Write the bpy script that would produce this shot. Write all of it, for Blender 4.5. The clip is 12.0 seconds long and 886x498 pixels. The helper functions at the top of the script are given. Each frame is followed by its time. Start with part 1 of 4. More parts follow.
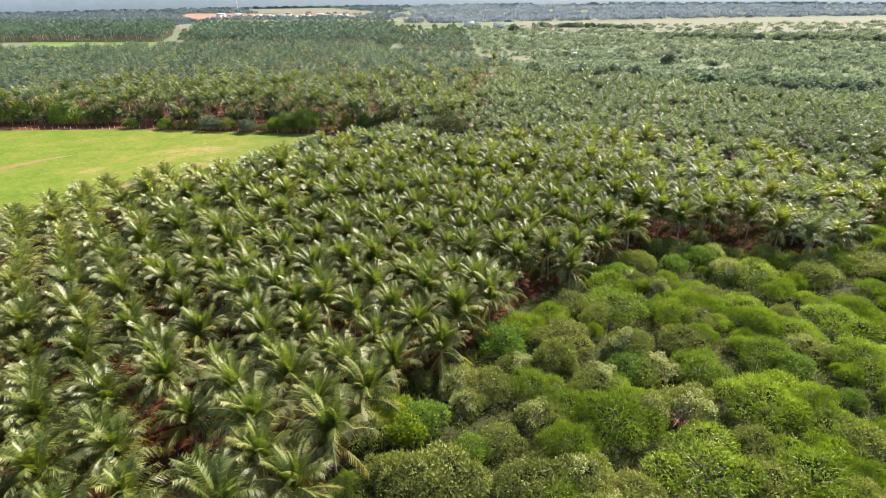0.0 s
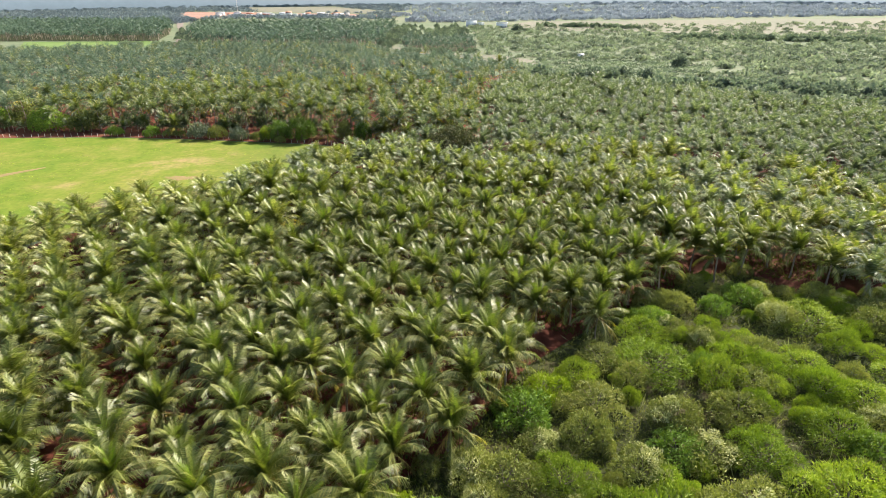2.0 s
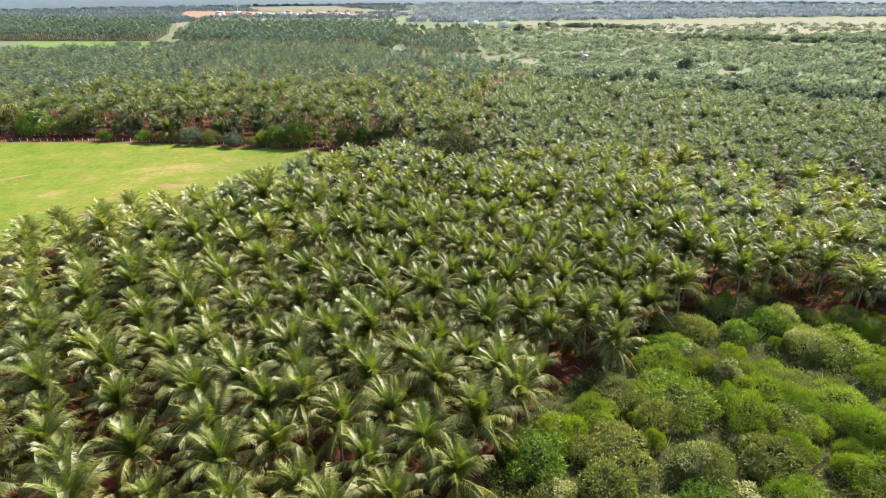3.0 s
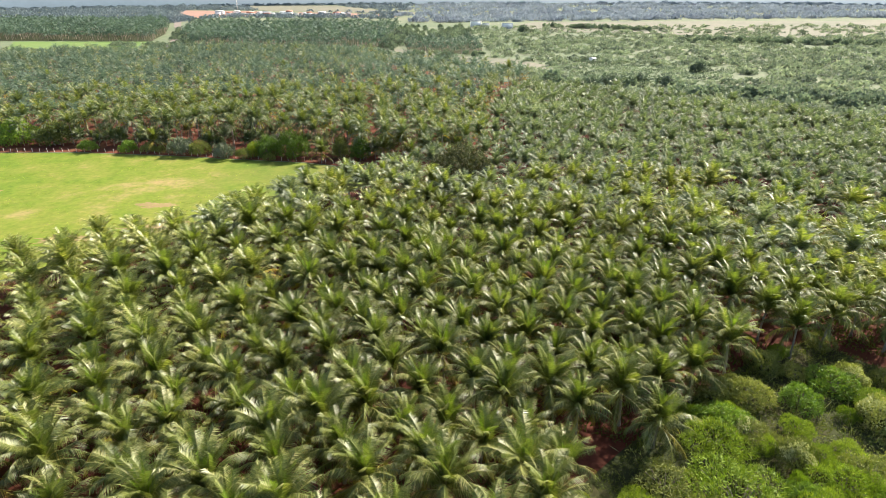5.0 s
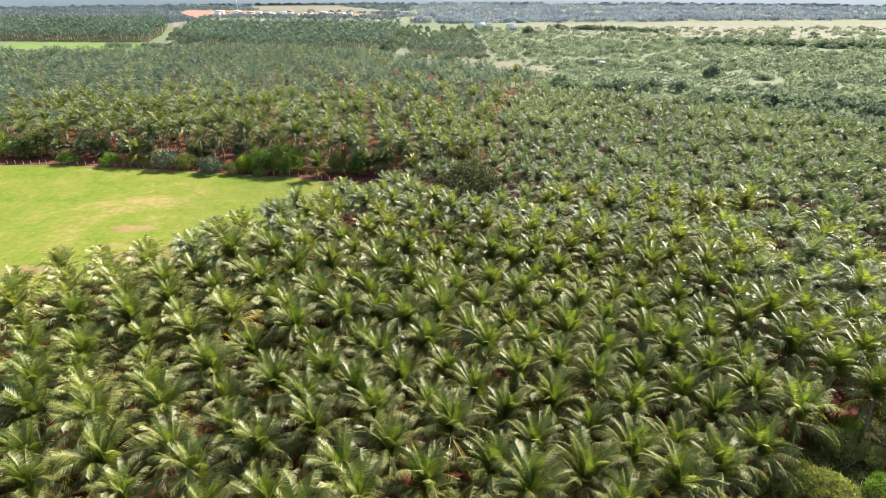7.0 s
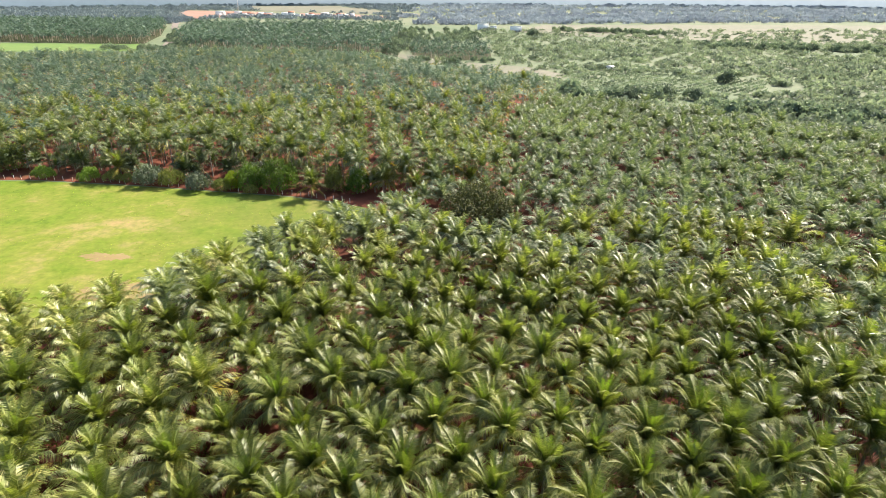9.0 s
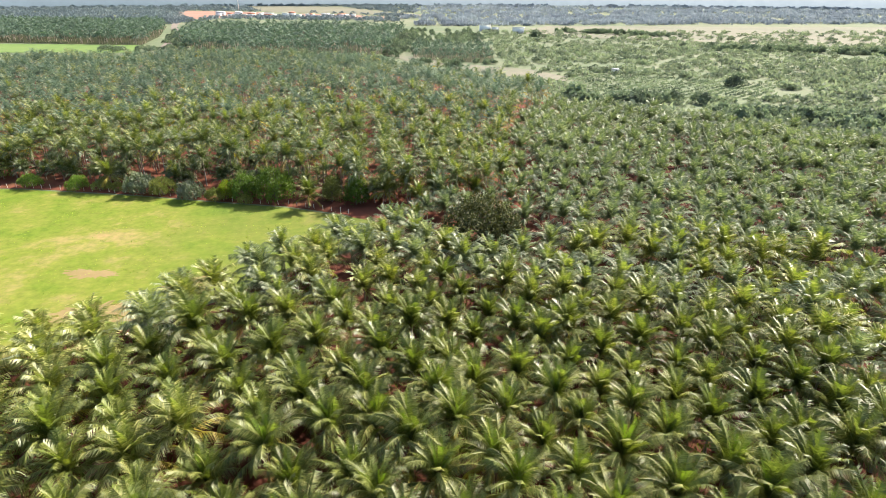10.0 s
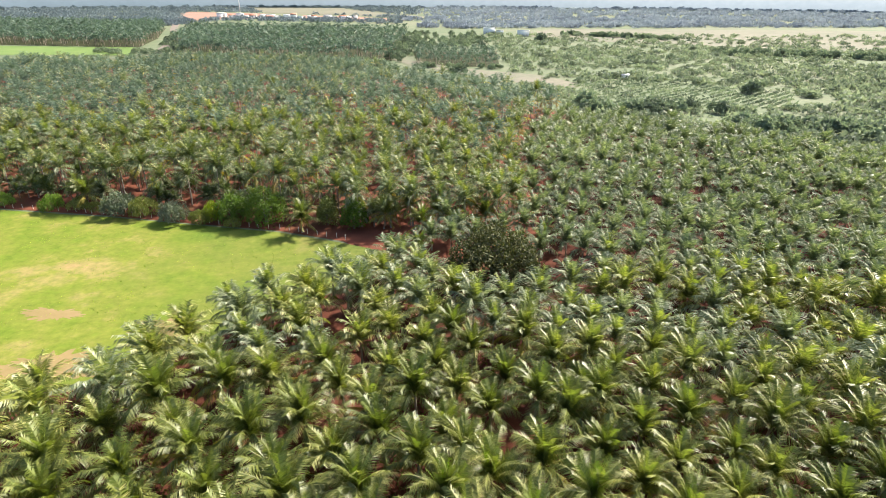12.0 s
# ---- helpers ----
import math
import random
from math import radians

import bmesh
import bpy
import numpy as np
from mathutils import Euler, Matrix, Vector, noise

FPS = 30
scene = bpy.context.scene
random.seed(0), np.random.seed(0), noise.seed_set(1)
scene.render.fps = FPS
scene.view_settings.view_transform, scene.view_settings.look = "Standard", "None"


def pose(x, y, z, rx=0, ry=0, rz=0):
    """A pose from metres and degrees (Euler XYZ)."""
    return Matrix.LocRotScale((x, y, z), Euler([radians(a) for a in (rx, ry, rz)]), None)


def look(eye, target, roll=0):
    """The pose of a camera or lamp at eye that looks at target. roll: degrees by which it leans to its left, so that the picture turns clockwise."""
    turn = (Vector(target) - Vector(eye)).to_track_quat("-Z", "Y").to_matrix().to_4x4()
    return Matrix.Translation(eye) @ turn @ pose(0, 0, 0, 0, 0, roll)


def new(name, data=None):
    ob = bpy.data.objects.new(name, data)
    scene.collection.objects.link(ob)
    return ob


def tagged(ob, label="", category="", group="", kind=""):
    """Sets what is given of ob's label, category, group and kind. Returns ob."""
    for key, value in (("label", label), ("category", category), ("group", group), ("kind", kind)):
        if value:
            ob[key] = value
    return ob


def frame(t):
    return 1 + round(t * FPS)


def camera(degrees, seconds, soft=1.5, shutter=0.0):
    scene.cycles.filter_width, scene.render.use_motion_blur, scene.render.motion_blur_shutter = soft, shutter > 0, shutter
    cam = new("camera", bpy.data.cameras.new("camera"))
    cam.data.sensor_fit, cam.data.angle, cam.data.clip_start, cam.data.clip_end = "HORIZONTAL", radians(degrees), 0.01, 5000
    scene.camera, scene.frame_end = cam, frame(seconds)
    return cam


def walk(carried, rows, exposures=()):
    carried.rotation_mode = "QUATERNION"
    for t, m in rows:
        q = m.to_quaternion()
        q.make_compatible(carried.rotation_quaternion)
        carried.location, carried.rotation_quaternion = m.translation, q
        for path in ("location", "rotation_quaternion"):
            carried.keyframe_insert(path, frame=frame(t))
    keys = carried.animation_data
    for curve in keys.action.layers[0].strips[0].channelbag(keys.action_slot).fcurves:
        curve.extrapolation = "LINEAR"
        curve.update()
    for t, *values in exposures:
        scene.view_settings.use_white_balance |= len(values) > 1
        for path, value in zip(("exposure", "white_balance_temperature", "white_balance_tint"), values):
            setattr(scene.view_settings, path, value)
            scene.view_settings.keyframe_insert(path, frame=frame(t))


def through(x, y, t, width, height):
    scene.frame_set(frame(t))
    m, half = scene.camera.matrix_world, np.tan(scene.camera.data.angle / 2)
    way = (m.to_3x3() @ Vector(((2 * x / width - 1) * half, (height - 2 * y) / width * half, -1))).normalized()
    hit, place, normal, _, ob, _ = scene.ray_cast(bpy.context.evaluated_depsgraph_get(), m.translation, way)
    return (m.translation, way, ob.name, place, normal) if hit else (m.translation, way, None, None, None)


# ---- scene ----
cam = camera(75.0, 12.0, soft=0.65)
# seconds, x, y, z, yaw, pitch, roll
ROWS = [
    (0.0, -0.00, 0.00, 52.32, -0.163, -24.340, 0.637),
    (0.5, -0.26, 4.05, 52.44, -0.131, -24.377, 0.603),
    (1.0, -0.52, 8.09, 52.56, -0.097, -24.410, 0.569),
    (1.5, -0.78, 12.12, 52.67, -0.062, -24.440, 0.534),
    (2.0, -1.05, 16.15, 52.79, -0.025, -24.467, 0.499),
    (2.5, -1.32, 20.16, 52.91, 0.013, -24.492, 0.465),
    (3.0, -1.59, 24.17, 53.03, 0.053, -24.513, 0.430),
    (5.0, -2.72, 40.14, 53.53, 0.225, -24.566, 0.289),
    (5.5, -3.01, 44.11, 53.65, 0.272, -24.572, 0.253),
    (6.0, -3.30, 48.07, 53.78, 0.320, -24.575, 0.218),
    (6.5, -3.59, 52.03, 53.90, 0.369, -24.574, 0.182),
    (7.0, -3.89, 55.97, 54.03, 0.420, -24.571, 0.146),
    (9.0, -5.12, 71.69, 54.55, 0.638, -24.527, 0.001),
    (9.5, -5.43, 75.60, 54.68, 0.696, -24.508, -0.036),
    (10.0, -5.75, 79.50, 54.81, 0.755, -24.486, -0.073),
    (10.5, -6.07, 83.39, 54.95, 0.816, -24.461, -0.109),
    (11.0, -6.40, 87.28, 55.08, 0.879, -24.433, -0.146),
    (11.5, -6.72, 91.16, 55.22, 0.942, -24.403, -0.183),
    (12.0, -7.05, 95.03, 55.35, 1.007, -24.369, -0.221),
]
walk(cam, [(t, pose(x, y, z, 90 + pitch, roll, yaw)) for t, x, y, z, yaw, pitch, roll in ROWS],
     exposures=[(0.0, 1.44), (12.0, 1.58)])

# ---- light: late-morning sun ahead and to the right, open sky ----
SUN_AZ, SUN_EL = 44.0, 42.0          # degrees clockwise from +y, degrees above the horizon
world = bpy.data.worlds.new("sky")
scene.world = world
world.use_nodes = True
wn = world.node_tree
sky = wn.nodes.new("ShaderNodeTexSky")
sky.sky_type = "NISHITA"
sky.sun_disc = False
sky.sun_elevation = radians(SUN_EL)
sky.sun_rotation = radians(SUN_AZ)
sky.dust_density = 2.5
wn.links.new(sky.outputs["Color"], wn.nodes["Background"].inputs["Color"])
wn.nodes["Background"].inputs["Strength"].default_value = 0.10
sun_data = bpy.data.lights.new("sun", "SUN")
sun_data.energy = 5.0
sun_data.angle = radians(0.6)
sun_data.color = (1.0, 0.93, 0.80)
sun = new("sun", sun_data)
az, el = radians(SUN_AZ), radians(SUN_EL)
sun.matrix_world = look((0, 0, 0), (-math.sin(az) * math.cos(el), -math.cos(az) * math.cos(el), -math.sin(el)))
sun.location = (200, 400, 400)


# ---- materials ----
def material(name):
    m = bpy.data.materials.new(name)
    m.use_nodes = True
    return m, m.node_tree.nodes, m.node_tree.links, m.node_tree.nodes["Principled BSDF"]


def ramp(nodes, stops):
    r = nodes.new("ShaderNodeValToRGB")
    while len(r.color_ramp.elements) < len(stops):
        r.color_ramp.elements.new(0.5)
    for e, (pos, col) in zip(r.color_ramp.elements, stops):
        e.position, e.color = pos, (*col, 1)
    return r


def noise_tex(nodes, links, scale, detail=4.0, rough=0.55, coord="Object"):
    c = nodes.new("ShaderNodeTexCoord")
    n = nodes.new("ShaderNodeTexNoise")
    n.inputs["Scale"].default_value = scale
    n.inputs["Detail"].default_value = detail
    n.inputs["Roughness"].default_value = rough
    links.new(c.outputs[coord], n.inputs["Vector"])
    return n


def mix_col(nodes, links, fac, a, b, mode="MIX"):
    m = nodes.new("ShaderNodeMix")
    m.data_type, m.blend_type = "RGBA", mode
    for sock, v in ((m.inputs[0], fac), (m.inputs[6], a), (m.inputs[7], b)):
        if isinstance(v, (int, float)):
            sock.default_value = v
        elif isinstance(v, tuple):
            sock.default_value = (*v, 1)
        else:
            links.new(v, sock)
    return m.outputs[2]


def leaf_material(name, stops, rough=0.4, through=0.25, spec=0.5, patch=0.25, big=0.02, warm=(1.25, 1.35, 0.55)):
    """Foliage: colour varies from leaf to leaf, from plant to plant and in broad patches; some light passes through."""
    m, n, l, b = material(name)
    geo = n.new("ShaderNodeNewGeometry")
    info = n.new("ShaderNodeObjectInfo")
    add = n.new("ShaderNodeMath")
    add.operation = "MULTIPLY_ADD"
    l.new(geo.outputs["Random Per Island"], add.inputs[0])
    add.inputs[1].default_value = 0.62
    half = n.new("ShaderNodeMath")
    half.operation = "MULTIPLY"
    l.new(info.outputs["Random"], half.inputs[0])
    half.inputs[1].default_value = 0.38
    l.new(half.outputs[0], add.inputs[2])
    r = ramp(n, stops)
    l.new(add.outputs[0], r.inputs[0])
    pos = n.new("ShaderNodeTexNoise")
    pos.inputs["Scale"].default_value = big
    pos.inputs["Detail"].default_value = 3
    l.new(geo.outputs["Position"], pos.inputs["Vector"])
    tone = ramp(n, [(0.35, (1 - patch, 1 - patch, 1 - patch)), (0.65, (1 + patch, 1 + patch * 0.9, 1 + patch * 0.4))])
    l.new(pos.outputs["Fac"], tone.inputs[0])
    col = mix_col(n, l, 1.0, r.outputs[0], tone.outputs[0], "MULTIPLY")
    l.new(col, b.inputs["Base Color"])
    b.inputs["Roughness"].default_value = rough
    b.inputs["Specular IOR Level"].default_value = spec
    if through > 0:
        t = n.new("ShaderNodeBsdfTranslucent")
        lit = mix_col(n, l, 1.0, col, warm, "MULTIPLY")
        l.new(lit, t.inputs["Color"])
        mx = n.new("ShaderNodeMixShader")
        mx.inputs[0].default_value = through
        l.new(b.outputs[0], mx.inputs[1])
        l.new(t.outputs[0], mx.inputs[2])
        l.new(mx.outputs[0], n["Material Output"].inputs["Surface"])
    return m


def ground_material(name, scales, stops, fine=None, rough=0.95, bump=0.15, fine_scale=1.5):
    m, n, l, b = material(name)
    a = noise_tex(n, l, scales[0], 6, 0.6)
    c = noise_tex(n, l, scales[1], 5, 0.65)
    mixv = n.new("ShaderNodeMath")
    mixv.operation = "MULTIPLY_ADD"
    l.new(c.outputs["Fac"], mixv.inputs[0])
    mixv.inputs[1].default_value = 0.45
    sc = n.new("ShaderNodeMath")
    sc.operation = "MULTIPLY"
    sc.inputs[1].default_value = 0.55
    l.new(a.outputs["Fac"], sc.inputs[0])
    l.new(sc.outputs[0], mixv.inputs[2])
    r = ramp(n, stops)
    l.new(mixv.outputs[0], r.inputs[0])
    col = r.outputs[0]
    g = noise_tex(n, l, fine_scale, 6, 0.7)
    if fine:
        gr = ramp(n, [(0.3, fine[0]), (0.7, fine[1])])
        l.new(g.outputs["Fac"], gr.inputs[0])
        col = mix_col(n, l, 1.0, col, gr.outputs[0], "MULTIPLY")
    l.new(col, b.inputs["Base Color"])
    b.inputs["Roughness"].default_value = rough
    b.inputs["Specular IOR Level"].default_value = 0.15
    bp = n.new("ShaderNodeBump")
    bp.inputs["Strength"].default_value = bump
    bp.inputs["Distance"].default_value = 0.3
    l.new(g.outputs["Fac"], bp.inputs["Height"])
    l.new(bp.outputs[0], b.inputs["Normal"])
    return m


def plain_material(name, col, rough=0.7, var=0.2, scale=3.0, bump=0.1):
    m, n, l, b = material(name)
    t = noise_tex(n, l, scale, 5, 0.6)
    r = ramp(n, [(0.3, tuple(c * (1 - var) for c in col)), (0.7, tuple(min(1, c * (1 + var)) for c in col))])
    l.new(t.outputs["Fac"], r.inputs[0])
    l.new(r.outputs[0], b.inputs["Base Color"])
    b.inputs["Roughness"].default_value = rough
    bp = n.new("ShaderNodeBump")
    bp.inputs["Strength"].default_value = bump
    bp.inputs["Distance"].default_value = 0.05
    l.new(t.outputs["Fac"], bp.inputs["Height"])
    l.new(bp.outputs[0], b.inputs["Normal"])
    return m


# the whitish top stop paints sun glints onto random leaflets
M_FROND = leaf_material("palm_frond", [(0.0, (0.058, 0.080, 0.014)), (0.4, (0.108, 0.130, 0.022)), (0.72, (0.178, 0.190, 0.043)), (1.0, (0.36, 0.335, 0.135))], 0.44, 0.33, 0.48, 0.14, warm=(1.15, 1.3, 0.55))
M_RIB = leaf_material("pale_midrib", [(0.0, (0.17, 0.18, 0.045)), (1.0, (0.28, 0.265, 0.085))], 0.45, 0.1, 0.4, 0.1)
M_SPEAR = leaf_material("palm_spear", [(0.0, (0.105, 0.175, 0.020)), (1.0, (0.20, 0.275, 0.038))], 0.5, 0.4, 0.3)
M_OLD = leaf_material("yellowing_frond", [(0.0, (0.17, 0.17, 0.022)), (0.6, (0.28, 0.235, 0.03)), (1.0, (0.40, 0.29, 0.045))], 0.5, 0.35, 0.35)
M_DRY = leaf_material("dry_frond", [(0.0, (0.212, 0.128, 0.0425)), (0.6, (0.306, 0.212, 0.0595)), (1.0, (0.357, 0.306, 0.0765))], 0.6, 0.2, 0.3)
M_YOUNG = leaf_material("young_frond", [(0.0, (0.082, 0.115, 0.022)), (0.6, (0.150, 0.180, 0.042)), (1.0, (0.31, 0.315, 0.12))], 0.44, 0.36, 0.45, 0.12, warm=(1.2, 1.35, 0.5))
# the next two frond colours have distance haze painted in as extra blue
M_HAZED_FROND = leaf_material("hazed_frond", [(0.0, (0.050, 0.076, 0.038)), (0.4, (0.104, 0.136, 0.070)), (0.72, (0.172, 0.198, 0.106)), (1.0, (0.32, 0.33, 0.22))], 0.5, 0.34, 0.38, 0.14, warm=(1.12, 1.25, 0.7))
M_FAR_HAZED_FROND = leaf_material("far_hazed_frond", [(0.0, (0.040, 0.072, 0.054)), (0.5, (0.078, 0.120, 0.086)), (1.0, (0.150, 0.196, 0.145))], 0.6, 0.34, 0.2, 0.16, 0.03, warm=(1.12, 1.18, 0.9))
M_TALL = leaf_material("old_palm_frond", [(0.0, (0.040, 0.064, 0.025)), (0.45, (0.082, 0.112, 0.043)), (0.8, (0.135, 0.160, 0.066)), (1.0, (0.24, 0.24, 0.12))], 0.58, 0.33, 0.25, 0.16, warm=(1.12, 1.25, 0.65))
M_TRUNK = plain_material("palm_trunk", (0.23, 0.19, 0.15), 0.9, 0.3, 2.5, 0.4)
M_NUT = plain_material("coconut_husk", (0.20, 0.15, 0.03), 0.5, 0.35, 4.0)
M_BARK = plain_material("bark", (0.16, 0.13, 0.10), 0.9, 0.3, 3.0, 0.5)
M_THORN = leaf_material("thorn_leaf", [(0.0, (0.065, 0.108, 0.012)), (0.5, (0.150, 0.215, 0.022)), (1.0, (0.285, 0.34, 0.045))], 0.6, 0.32, 0.2, 0.28, 0.15)
M_SHRUB = leaf_material("shrub_leaf", [(0.0, (0.090, 0.112, 0.032)), (0.5, (0.175, 0.195, 0.058)), (1.0, (0.27, 0.27, 0.105))], 0.65, 0.30, 0.15, 0.25, 0.12)
M_FRESH = leaf_material("fresh_leaf", [(0.0, (0.070, 0.125, 0.022)), (0.6, (0.130, 0.205, 0.034)), (1.0, (0.235, 0.31, 0.06))], 0.6, 0.35, 0.2)
# undergrowth green darkened to put the shade of the gaps into its colour
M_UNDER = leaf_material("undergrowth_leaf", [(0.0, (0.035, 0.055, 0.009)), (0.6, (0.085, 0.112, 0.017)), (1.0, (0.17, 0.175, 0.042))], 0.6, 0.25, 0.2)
M_YELLOW = leaf_material("yellow_leaf", [(0.0, (0.119, 0.187, 0.0102)), (1.0, (0.255, 0.306, 0.017))], 0.5, 0.3, 0.3)
M_TREE = leaf_material("tree_leaf", [(0.0, (0.032, 0.040, 0.020)), (0.6, (0.058, 0.066, 0.030)), (1.0, (0.115, 0.112, 0.056))], 0.7, 0.2, 0.15)
M_BLOSSOM = leaf_material("cream_blossom", [(0.0, (0.29, 0.321, 0.145)), (1.0, (0.538, 0.517, 0.3))], 0.7, 0.2, 0.2, 0.1)
M_TWIG = plain_material("dead_twig", (0.26, 0.14, 0.09), 0.9, 0.3, 2.0)
M_GREYLEAF = leaf_material("grey_leaf", [(0.0, (0.09, 0.115, 0.07)), (1.0, (0.22, 0.25, 0.17))], 0.6, 0.15, 0.3)
# leaf green paled and blued so the colour itself carries distance haze
M_HAZED_BUSH = leaf_material("hazed_bush_leaf", [(0.0, (0.100, 0.145, 0.108)), (0.5, (0.165, 0.21, 0.152)), (1.0, (0.25, 0.285, 0.215))], 0.7, 0.36, 0.2, 0.42, 0.06, warm=(1.05, 1.08, 0.85))
# woods coloured as seen through haze: bluer on the left, brighter on the right
M_HAZED_WOODS = leaf_material("hazed_leaf", [(0.0, (0.115, 0.150, 0.172)), (1.0, (0.175, 0.215, 0.238))], 0.7, 0.3, 0.2, 0.25, 0.01, warm=(1.0, 1.0, 1.0))
M_BRIGHT_HAZED_WOODS = leaf_material("bright_hazed_leaf", [(0.0, (0.215, 0.255, 0.31)), (1.0, (0.285, 0.325, 0.375))], 0.7, 0.3, 0.2, 0.25, 0.008, warm=(1.0, 1.0, 1.0))
M_SOIL = ground_material("red_earth", (0.03, 0.25), [(0.3, (0.050, 0.016, 0.0095)), (0.5, (0.072, 0.0225, 0.0134)), (0.7, (0.105, 0.036, 0.021))], ((0.75, 0.75, 0.75), (1.2, 1.15, 1.1)))
M_MEADOW = ground_material("meadow", (0.018, 0.11), [(0.36, (0.070, 0.120, 0.011)), (0.47, (0.105, 0.142, 0.015)), (0.55, (0.142, 0.154, 0.026)), (0.61, (0.200, 0.172, 0.058)), (0.70, (0.26, 0.172, 0.088))], ((0.72, 0.78, 0.7), (1.18, 1.15, 1.1)), fine_scale=0.6)
# the meadow's right end is painted darker olive for its shading, noise-edged
nodes, links = M_MEADOW.node_tree.nodes, M_MEADOW.node_tree.links
bsdf = nodes["Principled BSDF"]
old = bsdf.inputs["Base Color"].links[0].from_socket
tuft = noise_tex(nodes, links, 0.03, 6, 0.65)
fine_tuft = noise_tex(nodes, links, 0.55, 4, 0.7)
where = nodes.new("ShaderNodeSeparateXYZ")
links.new(nodes.new("ShaderNodeTexCoord").outputs["Object"], where.inputs[0])
wob = nodes.new("ShaderNodeMath")
wob.operation = "MULTIPLY_ADD"
links.new(tuft.outputs["Fac"], wob.inputs[0])
wob.inputs[1].default_value = 110.0
links.new(where.outputs["X"], wob.inputs[2])
shade_mix = nodes.new("ShaderNodeMapRange")
links.new(wob.outputs[0], shade_mix.inputs[0])
shade_mix.inputs[1].default_value, shade_mix.inputs[2].default_value = -22.0, 34.0
olive = ramp(nodes, [(0.35, (0.062, 0.088, 0.016)), (0.5, (0.088, 0.110, 0.021)), (0.66, (0.125, 0.132, 0.032))])
links.new(fine_tuft.outputs["Fac"], olive.inputs[0])
links.new(mix_col(nodes, links, shade_mix.outputs[0], old, olive.outputs[0]), bsdf.inputs["Base Color"])
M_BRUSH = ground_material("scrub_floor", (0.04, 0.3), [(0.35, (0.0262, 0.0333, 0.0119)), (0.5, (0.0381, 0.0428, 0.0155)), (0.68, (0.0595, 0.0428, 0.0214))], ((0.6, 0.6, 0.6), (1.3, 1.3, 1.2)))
# farmland and stubble colours include extra blue painted in for haze
M_LAND = ground_material("farmland", (0.006, 0.035), [(0.35, (0.084, 0.110, 0.060)), (0.48, (0.112, 0.135, 0.076)), (0.58, (0.138, 0.147, 0.092)), (0.70, (0.162, 0.157, 0.110))], ((0.8, 0.8, 0.8), (1.15, 1.15, 1.15)), fine_scale=0.25)
M_STUBBLE = ground_material("pale_field", (0.006, 0.04), [(0.35, (0.112, 0.118, 0.082)), (0.5, (0.142, 0.137, 0.098)), (0.65, (0.170, 0.154, 0.116))], ((0.85, 0.85, 0.85), (1.1, 1.1, 1.1)), fine_scale=0.2)
M_PADDY = ground_material("green_field", (0.01, 0.05), [(0.35, (0.075, 0.135, 0.03)), (0.65, (0.128, 0.173, 0.0525))], fine_scale=0.3)
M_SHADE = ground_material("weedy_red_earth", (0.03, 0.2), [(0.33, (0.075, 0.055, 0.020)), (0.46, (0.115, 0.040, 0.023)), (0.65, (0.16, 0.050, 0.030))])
M_SAND = ground_material("worn_sand", (0.03, 0.2), [(0.35, (0.155, 0.122, 0.045)), (0.65, (0.235, 0.165, 0.085))])
M_ROAD = ground_material("dusty_road", (0.02, 0.1), [(0.35, (0.136, 0.112, 0.092)), (0.65, (0.2, 0.168, 0.144))])
M_ORANGE = ground_material("bare_orange_earth", (0.01, 0.06), [(0.35, (0.20, 0.105, 0.075)), (0.65, (0.27, 0.175, 0.135))])
M_WALL = plain_material("whitewash", (0.78, 0.77, 0.74), 0.8, 0.08)
M_ROOF = plain_material("roof_sheet", (0.62, 0.60, 0.58), 0.5, 0.12)
M_TILE = plain_material("roof_tile", (0.42, 0.17, 0.10), 0.8, 0.2)
M_GLASS = plain_material("dark_opening", (0.05, 0.055, 0.06), 0.3, 0.1)
M_POST = plain_material("fence_post", (0.52, 0.48, 0.43), 0.85, 0.2)


# ---- mesh helpers ----
def mesh_of(name, verts, tris, mats, slots=None):
    """A mesh of triangles from arrays; slots gives each triangle's material."""
    verts, tris = np.asarray(verts, np.float32), np.asarray(tris, np.int32)
    me = bpy.data.meshes.new(name)
    me.vertices.add(len(verts))
    me.vertices.foreach_set("co", verts.ravel())
    me.loops.add(3 * len(tris))
    me.loops.foreach_set("vertex_index", tris.ravel())
    me.polygons.add(len(tris))
    me.polygons.foreach_set("loop_start", np.arange(0, 3 * len(tris), 3, dtype=np.int32))
    for m in (mats if isinstance(mats, (list, tuple)) else [mats]):
        me.materials.append(m)
    if slots is not None:
        me.polygons.foreach_set("material_index", np.asarray(slots, np.int32))
    me.update(calc_edges=True)
    me.validate()
    return me


